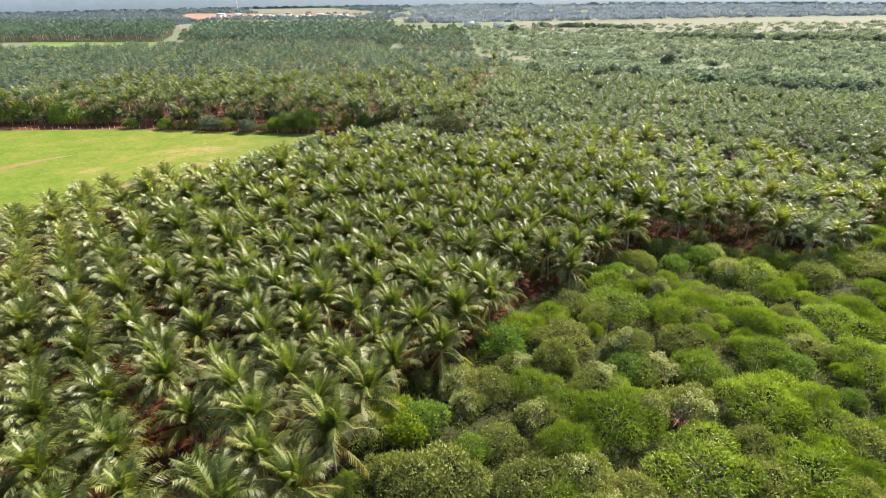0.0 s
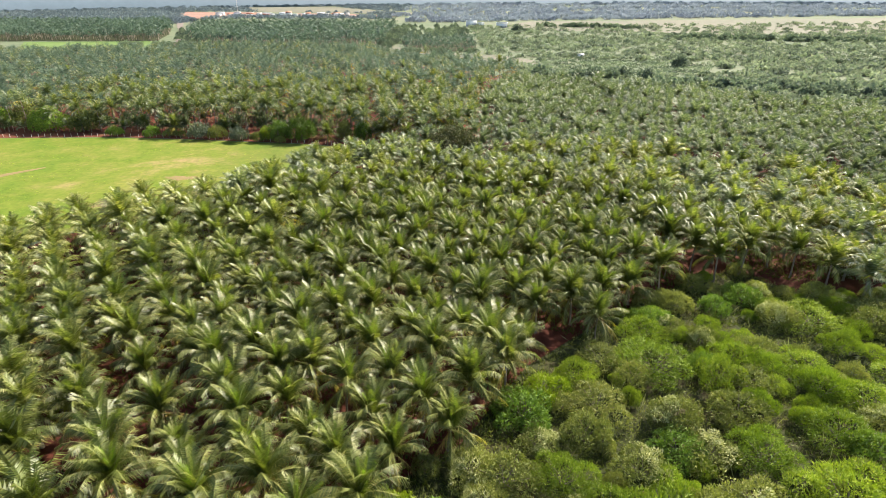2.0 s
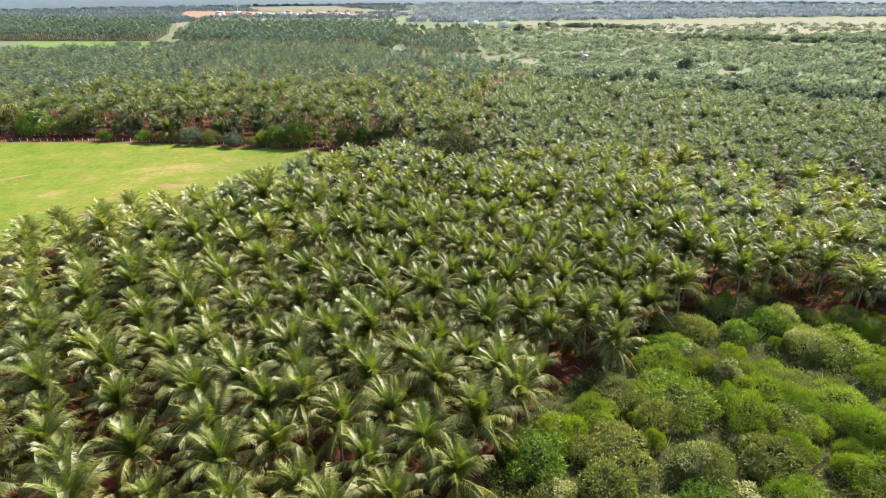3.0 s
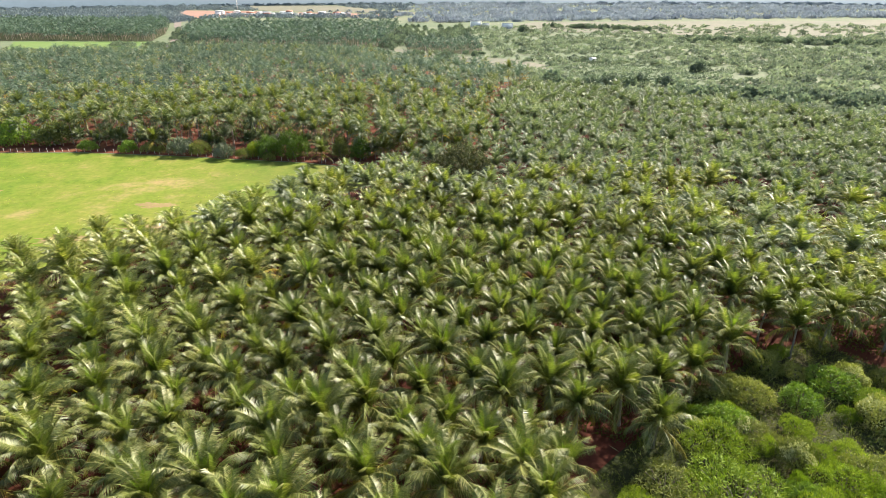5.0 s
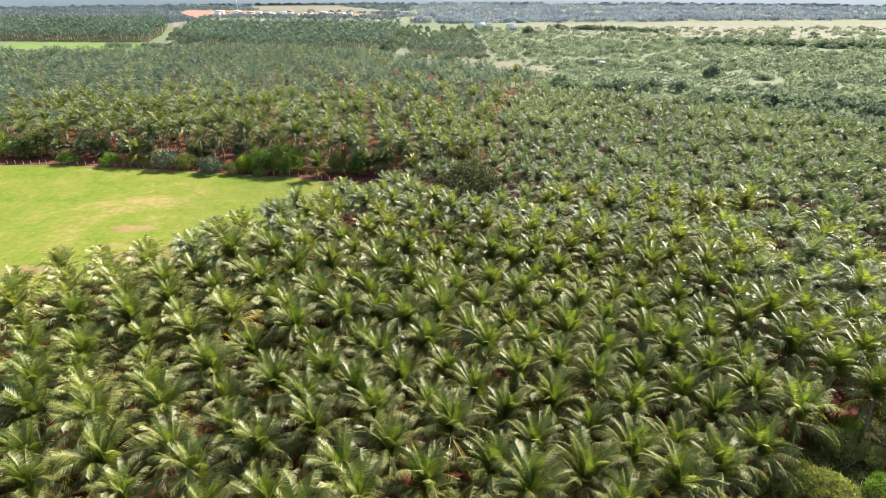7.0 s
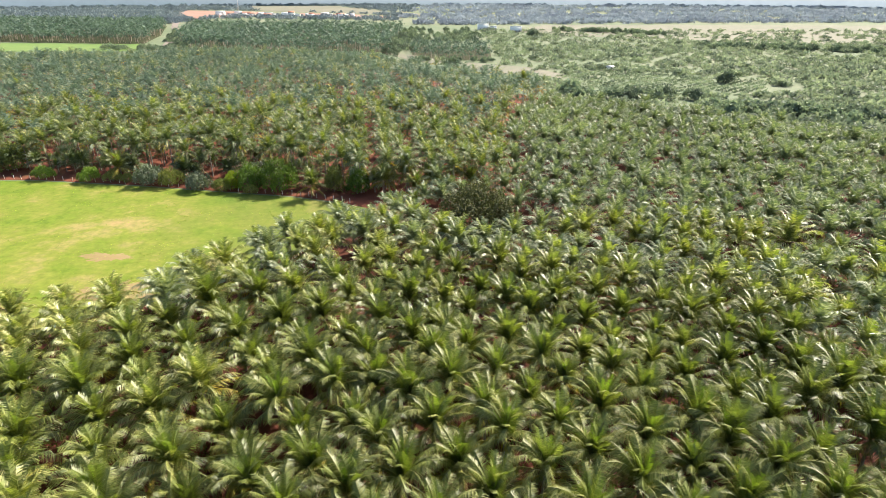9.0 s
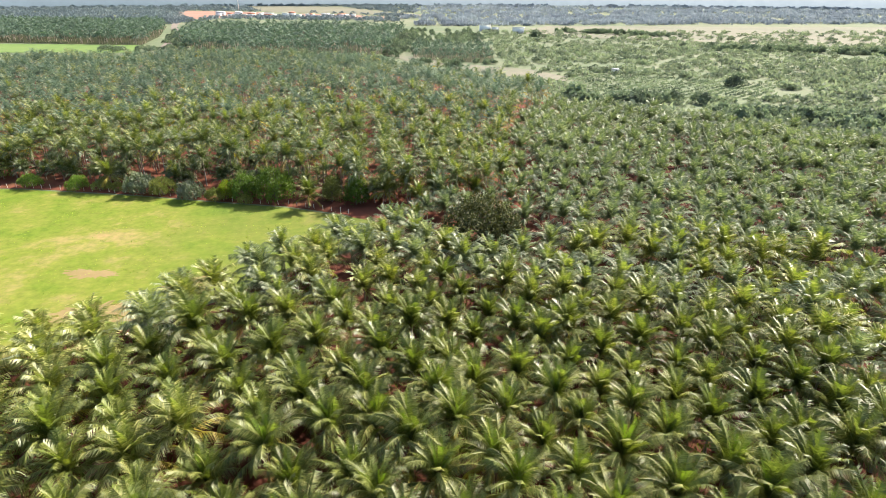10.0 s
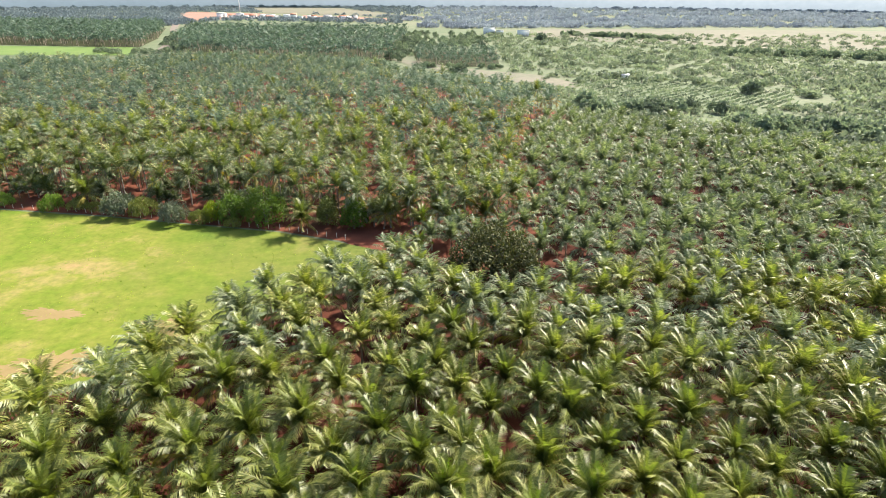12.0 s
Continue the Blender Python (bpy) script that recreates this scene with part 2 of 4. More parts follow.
class Soup:
    """Collects triangles."""

    def __init__(self):
        self.v, self.t, self.s, self.n = [], [], [], 0

    def add(self, verts, tris, slot=0):
        verts, tris = np.asarray(verts, float).reshape(-1, 3), np.asarray(tris, int).reshape(-1, 3)
        self.v.append(verts)
        self.t.append(tris + self.n)
        self.s.append(np.full(len(tris), slot))
        self.n += len(verts)

    def arrays(self):
        return np.vstack(self.v), np.vstack(self.t), np.concatenate(self.s)

    def mesh(self, name, mats):
        v, t, s = self.arrays()
        return mesh_of(name, v, t, mats, s)

    def tube(self, pts, radii, sides=6, slot=0):
        pts = [Vector(p) for p in pts]
        rings = []
        for i, p in enumerate(pts):
            d = (pts[min(i + 1, len(pts) - 1)] - pts[max(i - 1, 0)]).normalized()
            a = d.orthogonal().normalized()
            b = d.cross(a)
            rings.append([p + radii[i] * (math.cos(2 * math.pi * k / sides) * a + math.sin(2 * math.pi * k / sides) * b) for k in range(sides)])
        tris = []
        for i in range(len(pts) - 1):
            for k in range(sides):
                k2 = (k + 1) % sides
                o, q = i * sides, (i + 1) * sides
                tris += [(o + k, o + k2, q + k2), (o + k, q + k2, q + k)]
        self.add([v for ring in rings for v in ring], tris, slot)


def part(name, me, parent, label="", m=None):
    ob = new(name, me)
    ob.parent = parent
    if m is not None:
        ob.matrix_basis = m
    if label:
        tagged(ob, label)
    return ob


def poly_sheet(name, pts, z, mat, label, category):
    bm = bmesh.new()
    bm.faces.new([bm.verts.new((x, y, z)) for x, y in pts])
    bmesh.ops.triangulate(bm, faces=bm.faces)
    bmesh.ops.recalc_face_normals(bm, faces=bm.faces)
    me = bpy.data.meshes.new(name)
    bm.to_mesh(me)
    bm.free()
    if me.polygons[0].normal.z < 0:
        me.flip_normals()
    me.materials.append(mat)
    return tagged(new(name, me), label, category, kind="structure")


def inside(x, y, poly):
    hit = False
    for (ax, ay), (bx, by) in zip(poly, poly[1:] + poly[:1]):
        if (ay > y) != (by > y) and x < (bx - ax) * (y - ay) / (by - ay) + ax:
            hit = not hit
    return hit


rng = np.random.default_rng(7)

# ---- plan ----
FIELD = [(-24, 216), (-19, 211), (-25, 204), (-34, 194), (-43, 187), (-51, 176), (-58, 169), (-69, 163), (-79, 155), (-93, 142), (-102, 126), (-138, 78), (-330, 60),
         (-400, 250), (-180, 240), (-132, 240), (-97, 235), (-72, 230), (-50, 226), (-33, 220)]
SCRUB_EDGE = [(-60, -60), (-30, 10), (-17, 42), (-8, 66), (0, 72), (11, 89), (20, 97), (34, 108), (47, 117), (57, 121), (64, 112), (77, 107), (92, 121), (108, 130), (160, 150), (300, 190)]
GROVE = [(x + 1.6, y - 2.4) for x, y in SCRUB_EDGE] + [(310, 205), (190, 249), (158, 264), (138, 284), (116, 300), (98, 313), (75, 330), (50, 348), (41, 356), (26.2, 328), (17.6, 298), (13, 222), (-8, 224), (-18, 216), (-17, 210), (-24, 203), (-33, 193),
                      (-42, 186), (-50, 175), (-57, 168), (-68, 162), (-78, 154), (-92, 141), (-101, 125), (-137, 77), (-200, 40), (-200, -60)]
GROVE_B = [(-26, 226), (-8, 228), (12, 226), (14.6, 298), (22.4, 331), (39.5, 368), (45, 388), (17, 420), (-11, 436), (-44, 478), (-105, 528), (-164, 532), (-217, 538), (-227, 512), (-326, 510), (-470, 505), (-520, 420), (-420, 262),
           (-180, 251), (-132, 250), (-97, 246), (-72, 241), (-50, 237)]
SCRUB = [(x + 0.2, y - 0.4) for x, y in SCRUB_EDGE] + [(300, -60)]

# ---- the land ----
bm = bmesh.new()
bmesh.ops.create_grid(bm, x_segments=8, y_segments=8, size=4000)
me = bpy.data.meshes.new("ground")
bm.to_mesh(me)
bm.free()
me.materials.append(M_LAND)
tagged(new("ground", me), "patchy dry-green farmland reaching the hazy distance", "ground", kind="structure")
poly_sheet("grove_floor", GROVE, 0.04, M_SOIL, "bare red earth under the coconut palms", "ground")
poly_sheet("grove_floor_far", [(-24, 213), (10, 205), (30, 300), (46, 350), (50, 374), (18, 422), (-11, 444), (-44, 486), (-105, 536), (-164, 540), (-217, 546), (-326, 518), (-480, 512), (-520, 420), (-425, 252),
                               (-180, 241), (-132, 241), (-97, 236), (-72, 231), (-50, 227), (-33, 221)], 0.06, M_SHADE, "weedy red earth under the tall palm grove", "ground")
poly_sheet("meadow", FIELD, 0.10, M_MEADOW, "sunlit yellow-green meadow with bare sandy patches", "field")
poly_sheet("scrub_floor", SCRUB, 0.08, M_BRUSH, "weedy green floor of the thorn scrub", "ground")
poly_sheet("green_field", [(-470, 700), (-420, 616), (-285, 618), (-322, 692)], 0.3, M_PADDY, "bright green paddy field between the groves", "field")
poly_sheet("pale_field", [(-60, 604), (-42, 566), (-8, 520), (26, 488), (62, 440), (72, 474), (52, 512), (-6, 548), (-36, 592)], 0.25, M_STUBBLE, "pale yellow stubble strip beyond the palms", "field")
poly_sheet("stubble_field", [(84, 905), (84, 860), (130, 800), (240, 760), (360, 690), (560, 640), (1300, 760), (1300, 1120), (600, 1000), (260, 1010), (140, 1010)], 0.35, M_STUBBLE, "broad pale stubble field in the distance", "field")
poly_sheet("village_field", [(-640, 1900), (-430, 1520), (-250, 1440), (-60, 1300), (-20, 1360), (-150, 1500), (-240, 1680), (-330, 1880)], 0.4, M_STUBBLE, "pale dry field behind the village", "field")
poly_sheet("village_earth", [(-640, 1560), (-505, 1215), (-460, 1190), (-395, 1250), (-360, 1330), (-420, 1480)], 0.5, M_ORANGE, "bare orange earth at the village edge", "ground")
poly_sheet("village_earth", [(-330, 1420), (-282, 1230), (-190, 1195), (-95, 1205), (-110, 1270), (-200, 1350)], 0.55, M_ORANGE, "bare orange earth beside the village", "ground")
poly_sheet("road", [(-277, 634), (-267, 634), (-322, 791), (-398, 960), (-495, 1200), (-640, 1560), (-652, 1560), (-508, 1200), (-408, 960), (-331, 791)], 0.6, M_ROAD, "dusty pale road running to the village", "road")
poly_sheet("track", [(-146, 176), (-139, 188), (-131, 198), (-131, 199.5), (-140, 192), (-149, 180), (-200, 150), (-200, 146)], 0.12, M_SAND, "worn sandy track across the meadow", "track")


# ---- coconut palms ----
def frond(soup, length, start, droop, pairs, leaf, width, rg, yaw=0.0, base=(0, 0, 0), slot=0, spine=7, curl=0.75, rib=None):
    """One feather leaf: a rachis that arches over, with a comb of leaflets hanging along both sides."""
    n = spine
    ang = np.radians(start) - np.radians(droop) * (np.linspace(0, 1, n + 1) ** 1.6)
    seg = length / n
    r = np.concatenate([[0], np.cumsum(np.cos(ang[:-1]) * seg)])
    z = np.concatenate([[0], np.cumsum(np.sin(ang[:-1]) * seg)])
    c, s = math.cos(yaw), math.sin(yaw)
    bx, by, bz = base
    side = np.array([-s, c, 0])
    bend = rg.normal(0, 0.06) * length
    twist = rg.normal(0, 0.18)

    def at(u):
        rr, zz = np.interp(u * n, range(n + 1), r), np.interp(u * n, range(n + 1), z)
        a = np.interp(u * n, range(n + 1), ang)
        p = np.array([bx + rr * c, by + rr * s, bz + zz]) + side * bend * u * u
        return p, np.array([math.cos(a) * c, math.cos(a) * s, math.sin(a)])

    # the rachis: a flat keel
    verts, tris = [], []
    for i in range(n + 1):
        p, d = at(i / n)
        w = 0.06 * (1 - 0.8 * i / n) * max(1.0, width / 0.09)
        verts += [p + side * w, p - side * w]
        if i:
            o = 2 * i
            tris += [(o - 2, o - 1, o), (o - 1, o + 1, o)]
    if width < 0.12:
        soup.add(verts, tris, slot if rib is None else rib)
    # the leaflets
    verts, tris = [], []
    down = np.array([0, 0, -1.0])
    for k in range(pairs):
        u = min(max(0.14 + 0.85 * (k + rg.uniform(-0.3, 0.3)) / (pairs - 0.2), 0.10), 0.995)
        p, d = at(u)
        up = np.cross(d, side)
        ln = leaf * (0.40 + 0.60 * math.sin(math.pi * min(1, 0.20 + 0.72 * u))) * rg.uniform(0.85, 1.12)
        for sg in (1, -1):
            way = side * sg + d * rg.uniform(0.75, 1.25) + up * (0.15 + twist * sg) + down * curl * rg.uniform(0.45, 0.95)
            way /= np.linalg.norm(way)
            wv = d * width * rg.uniform(0.8, 1.2) + up * width * 0.25 * sg
            o = len(verts)
            tip = p + way * ln * 0.95 + down * ln * curl * rg.uniform(0.15, 0.45)
            verts += [p - wv, p + wv, tip]
            tris += [(o, o + 1, o + 2)]
    soup.add(verts, tris, slot)


# leaf ages from the upright newest to the hanging oldest: start angle, droop, length
TIERS = [(85, 30, 5.3), (80, 56, 5.7), (71, 98, 5.8), (53, 118, 5.6), (18, 100, 5.3)]
FROND_MESHES = []
for tier, (a0, dr, ln) in enumerate(TIERS):
    row = []
    for k in range(3):
        s = Soup()
        frond(s, ln * (0.94 + 0.06 * k), a0 + 4 * (k - 1), dr + 7 * (k - 1), 46, 1.25, 0.052, rng, curl=0.45 + 0.13 * tier, spine=6, rib=1)
        row.append(s.mesh("frond", [M_FROND if tier else M_YOUNG, M_RIB]))
    FROND_MESHES.append(row)
OLD_MESHES = []
for k in range(3):
    s = Soup()
    frond(s, 5.0 + 0.2 * k, -4 - 7 * k, 60 - 6 * k, 44, 1.2, 0.052, rng, curl=0.9, spine=6, rib=1)
    OLD_MESHES.append(s.mesh("frond", [M_OLD, M_RIB]))
s = Soup()
frond(s, 4.9, -24, 52, 30, 1.0, 0.05, rng, curl=1.2)
DRY_MESH = s.mesh("dry_frond", M_DRY)


def spear_mesh(k):
    s = Soup()
    for j in range(5):
        frond(s, 4.3 + 0.4 * (j % 2), 86 - 4 * (j % 3), 8 + 5 * j, 22, 0.75, 0.055, rng, yaw=2.51 * j + k, curl=0.15)
    return s.mesh("spear_leaves", M_SPEAR)


def nut_mesh(k):
    rg = np.random.default_rng(50 + k)
    bmn = bmesh.new()
    for j in range(9):
        a = j * 2.4 + rg.uniform(0, 0.5)
        rr, zz = rg.uniform(0.28, 0.5), rg.uniform(-0.65, -0.1)
        bmesh.ops.create_icosphere(bmn, subdivisions=1, radius=0.13,
                                   matrix=Matrix.Translation((rr * math.cos(a), rr * math.sin(a), zz)) @ Matrix.Diagonal((1, 1, 1.25, 1)))
    me = bpy.data.meshes.new("fruit_stalk")
    bmn.to_mesh(me)
    bmn.free()
    me.materials.append(M_NUT)
    return me


def trunk_mesh(h, lean, k):
    s = Soup()
    rings = 9
    pts = [(lean * (i / rings) ** 2 * math.cos(k), lean * (i / rings) ** 2 * math.sin(k), h * i / rings) for i in range(rings + 1)]
    s.tube(pts, [0.26 - 0.12 * min(1, 4 * i / rings) ** 0.5 + 0.012 * (i % 2) + (0.05 if i == rings else 0) for i in range(rings + 1)], 7)
    return s.mesh("trunk", M_TRUNK)


SPEARS = [spear_mesh(k) for k in range(3)]
NUTS = [nut_mesh(k) for k in range(2)]
TRUNK_H = [3.4, 4.0, 4.5, 5.1]
TRUNKS = [trunk_mesh(h, 0.25, 1.7 * k) for k, h in enumerate(TRUNK_H)]


def trunk_top(k, scale):
    return Vector((0.25 * math.cos(1.7 * k), 0.25 * math.sin(1.7 * k), TRUNK_H[k]))


def crown_soup(rg, tiers, pairs, leaf, width, spears=2, spine=5, slot=0, spear_slot=0, dry_slot=None, scale=1.0):
    s = Soup()
    a = rg.uniform(0, 6.28)
    for (a0, dr, ln, cnt) in tiers:
        for j in range(cnt):
            a += 2.399
            worn = dry_slot is not None and a0 < 15 and rg.random() < 0.22
            frond(s, ln * scale * rg.uniform(0.88, 1.08), a0 + rg.uniform(-8, 8), dr + rg.uniform(-10, 10), pairs, leaf * scale, width, rg, yaw=a + rg.uniform(-0.25, 0.25),
                  slot=dry_slot if worn else spear_slot if a0 > 81.5 and j % 5 < 2 else slot, spine=spine, curl=0.45 + 0.4 * (1 - a0 / 90))
    for j in range(spears):
        frond(s, 4.4 * scale, 85 - 3 * j, 8 + 4 * j, max(3, pairs // 2), 0.7 * scale, width, rg, yaw=2.1 * j + a, slot=spear_slot, spine=3, curl=0.15)
    return s


TIER_COUNT = [6, 8, 7, 7, 7]


def full_palm(x, y, rg, size=1.0, old=0.0, label=""):
    """A palm whose every leaf is a part of its own."""
    palm = tagged(new("coconut_palm"), label or "coconut palm with arching glossy green feather fronds", "palm tree", "coconut palms of the grove")
    palm.location = (x, y, 0.04)
    palm.rotation_euler = (rg.normal(0, 0.03), rg.normal(0, 0.03), rg.uniform(0, 6.28))
    palm.scale = (size, size, size)
    k = int(rg.integers(0, 4))
    part("trunk", TRUNKS[k], palm)
    top = Matrix.Translation(trunk_top(k, size))
    a = rg.uniform(0, 6.28)
    for tier, cnt in enumerate(TIER_COUNT):
        for j in range(cnt):
            a += 2.399
            yellow = rg.random() < (0.0, 0.0, 0.0, 0.06, 0.22 + old)[tier]
            part("frond", (OLD_MESHES if yellow else FROND_MESHES[tier])[int(rg.integers(0, 3))], palm, "yellowing lower frond" if yellow else "", top @ pose(0, 0, 0, 0, 0, math.degrees(a) + rg.normal(0, 9)) @ pose(0, 0, 0, rg.normal(0, 9), rg.normal(0, 6), 0))
    for j in range(int(rg.random() < 0.22 + old) + int(rg.random() < old)):
        a += 2.399
        part("frond", DRY_MESH, palm, "yellow drying frond hanging down", top @ pose(0, 0, 0, 0, rg.normal(0, 6), math.degrees(a)))
    part("spear_leaves", SPEARS[int(rg.integers(0, 3))], palm, "bright green upright young leaves", top @ pose(0, 0, 0, rg.normal(0, 4), rg.normal(0, 4), rg.uniform(0, 360)))
    tagged(part("fruit_stalk", NUTS[int(rg.integers(0, 2))], palm, "fruiting head hung with green and brown coconuts", top), kind="stuff")
    return palm


MID_TIERS = [(85, 32, 5.3, 7), (79, 60, 5.7, 8), (69, 98, 5.7, 7), (48, 114, 5.5, 6), (14, 96, 5.2, 6)]
CROWNS = []
for k in range(6):
    CROWNS.append(crown_soup(np.random.default_rng(100 + k), MID_TIERS, 29, 1.3, 0.078, 4, 5, 0, 1, 2).mesh("crown", [M_FROND, M_YOUNG, M_OLD]))


def mid_palm(x, y, rg, size=1.0):
    palm = tagged(new("coconut_palm"), "coconut palm with arching glossy green feather fronds", "palm tree", "coconut palms of the grove")
    palm.location = (x, y, 0.04)
    palm.rotation_euler = (rg.normal(0, 0.03), rg.normal(0, 0.03), rg.uniform(0, 6.28))
    palm.scale = (size, size, size)
    k = int(rg.integers(0, 4))
    part("trunk", TRUNKS[k], palm)
    part("crown", CROWNS[int(rg.integers(0, 6))], palm, m=Matrix.Translation(trunk_top(k, size)))
    return palm


def scatter(name, places, protos, mats, label, category, group=""):
    """Many plants in one mesh: places are (x, y, z, size, prototype, turn)."""
    vs, ts, ss, n = [], [], [], 0
    for x, y, z, size, k, turn in places:
        v, t, s = protos[k]
        c, sn = math.cos(turn) * size, math.sin(turn) * size
        w = np.empty_like(v)
        w[:, 0] = v[:, 0] * c - v[:, 1] * sn + x
        w[:, 1] = v[:, 0] * sn + v[:, 1] * c + y
        w[:, 2] = v[:, 2] * size + z
        vs.append(w)
        ts.append(t + n)
        ss.append(s)
        n += len(v)
    me = mesh_of(name, np.vstack(vs), np.vstack(ts), mats, np.concatenate(ss))
    return tagged(new(name, me), label, category, group, kind="stuff")


def palm_proto(seed, tiers, pairs, leaf, width, spears, height, scale=1.0, spine=4, sides=5):
    rg = np.random.default_rng(seed)
    s = crown_soup(rg, tiers, pairs, leaf, width, spears, spine, 0, 1, 2, scale)
    v, t, sl = s.arrays()
    v[:, 2] += height
    trunk = Soup()
    lean = rg.normal(0, 0.25, 2)
    trunk.tube([(0, 0, 0), (lean[0] * 0.3, lean[1] * 0.3, height * 0.5), (0, 0, height)], [0.24, 0.15, 0.13], sides, 3)
    tv, tt, ts = trunk.arrays()
    return np.vstack([v, tv]), np.vstack([t, tt + len(v)]), np.concatenate([sl, ts])


# rows of the main grove: two sets of parallel lines, slightly off square
def lines(period, angle, phase):
    k = 2 * math.pi / period
    return np.array([k * math.cos(radians(angle)), k * math.sin(radians(angle))]), phase


K1, P1 = lines(6.88, 35.25, -1.245)
K2, P2 = lines(5.90, 115.75, -0.715)
INV = np.linalg.inv(np.array([K1, K2]))
spots = []
for i in range(-90, 91):
    for j in range(-90, 91):
        x, y = INV @ np.array([P1 + 2 * math.pi * i, P2 + 2 * math.pi * j])
        if -200 < x < 330 and -20 < y < 400:
            x, y = x + rng.normal(0, 0.55), y + rng.normal(0, 0.55)
            if y > 33 and abs(x) < 30 + 0.84 * y and inside(x, y, GROVE) and not (x - 1) ** 2 + (y - 200) ** 2 < 165 and not (13 < x < 19 and 196 < y < 208):
                if rng.random() > 0.02:
                    spots.append((x, y))
spots.sort(key=lambda q: math.hypot(q[0] + 3, (q[1] - 92) * 0.9))
NEAR_TIERS = [(84, 36, 5.4, 8), (75, 76, 5.7, 8), (58, 108, 5.6, 7), (18, 98, 5.3, 6)]
NEAR_PROTOS = [palm_proto(200 + k, NEAR_TIERS, 17, 1.35, 0.13, 3, (3.4, 4.0, 4.6, 3.8, 5.0, 4.3)[k], spine=4) for k in range(6)]
FAR_TIERS = [(83, 40, 5.5, 8), (69, 88, 5.7, 7), (36, 106, 5.4, 6)]
FAR_PROTOS = [palm_proto(300 + k, FAR_TIERS, 13, 1.4, 0.16, 2, (3.4, 4.0, 4.6, 3.8, 5.0, 4.3)[k], spine=3, sides=3) for k in range(6)]
N_FULL, N_MID = 135, 297
near_stuff, far_stuff = ([], []), ([], [])
for i, (x, y) in enumerate(spots):
    size = float(np.clip(rng.normal(1.06, 0.09), 0.82, 1.28))
    if i < N_FULL:
        full_palm(x, y, rng, size, 0.1)
    elif i < N_MID:
        mid_palm(x, y, rng, size)
    else:
        # palms farther ahead more often get the haze-tinted fronds
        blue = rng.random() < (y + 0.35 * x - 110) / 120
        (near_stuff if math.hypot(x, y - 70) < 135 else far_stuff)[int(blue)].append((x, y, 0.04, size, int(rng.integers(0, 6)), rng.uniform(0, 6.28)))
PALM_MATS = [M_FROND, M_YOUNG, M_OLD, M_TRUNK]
HAZED_MATS = [M_HAZED_FROND, M_YOUNG, M_OLD, M_TRUNK]
for green, mats, tone in ((0, PALM_MATS, "olive-green"), (1, HAZED_MATS, "haze-tinted")):
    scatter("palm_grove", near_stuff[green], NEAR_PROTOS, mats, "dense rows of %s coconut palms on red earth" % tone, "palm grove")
    scatter("palm_grove", far_stuff[green], FAR_PROTOS, [mats[0], M_HAZED_FROND, *mats[2:]], "distant rows of %s coconut palms" % tone, "palm grove")

# the taller, older grove behind the meadow
TALL_MATS = [M_TALL, M_FROND, M_OLD, M_TRUNK]
TALL_TIERS = [(82, 44, 4.9, 7), (65, 90, 5.3, 8), (28, 104, 5.1, 6), (-14, 62, 4.7, 5)]
TALL_PROTOS = [palm_proto(400 + k, TALL_TIERS, 12, 1.35, 0.135, 2, (7.0, 8.0, 9.2, 8.5, 9.8, 7.6)[k], spine=4) for k in range(6)]
TALL_FAR = [palm_proto(500 + k, [(80, 50, 5.0, 5), (58, 96, 5.5, 5), (14, 90, 5.2, 5)], 6, 1.5, 0.21, 0, (7.0, 8.0, 9.2, 8.5, 9.8, 7.6)[k], spine=3, sides=3) for k in range(6)]
edge, deep = [], []
for i in range(-110, 60):
    for j in range(-30, 80):
        x = i * 6.0 * math.cos(0.16) - j * 6.0 * math.sin(0.16) + rng.normal(0, 1.1)
        y = 240 + i * 6.0 * math.sin(0.16) + j * 6.0 * math.cos(0.16) + rng.normal(0, 1.1)
        if rng.random() < 0.06 or abs(x) > 40 + 0.8 * y or not inside(x, y, GROVE_B):
            continue
        size = float(np.clip(rng.normal(1.0, 0.1), 0.75, 1.25))
        row = (x, y, 0.06, size, int(rng.integers(0, 6)), rng.uniform(0, 6.28))
        (edge if y + rng.normal(0, 30) < 318 and x > -175 + rng.normal(0, 20) else deep).append(row)
for k, mats in enumerate((TALL_MATS, TALL_MATS, HAZED_MATS)):
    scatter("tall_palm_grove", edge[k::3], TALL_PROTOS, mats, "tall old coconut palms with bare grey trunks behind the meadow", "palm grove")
FAR_MATS = [M_FAR_HAZED_FROND, M_HAZED_FROND, M_FAR_HAZED_FROND, M_TRUNK]
scatter("tall_palm_grove", deep[::4], TALL_FAR, HAZED_MATS, "deep stand of tall coconut palms", "palm grove")
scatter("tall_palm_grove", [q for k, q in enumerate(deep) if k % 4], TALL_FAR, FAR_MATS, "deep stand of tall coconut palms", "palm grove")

# young palms filling the front of the tall grove
young = []
for k in range(95):
    x = rng.uniform(-185, -20)
    y = np.interp(x, (-180, -132, -97, -72, -50, -30), (249, 249, 244, 239, 235, 229)) + abs(rng.normal(0, 7))
    young.append((x, y, 0.06, float(rng.uniform(0.5, 0.85)), int(rng.integers(0, 6)), rng.uniform(0, 6.28)))
scatter("young_palm_stand", young[::2], NEAR_PROTOS, TALL_MATS, "young coconut palms at the front of the tall grove", "palm grove")
scatter("young_palm_stand", young[1::2], NEAR_PROTOS, HAZED_MATS, "young haze-tinted coconut palms at the front of the tall grove", "palm grove")

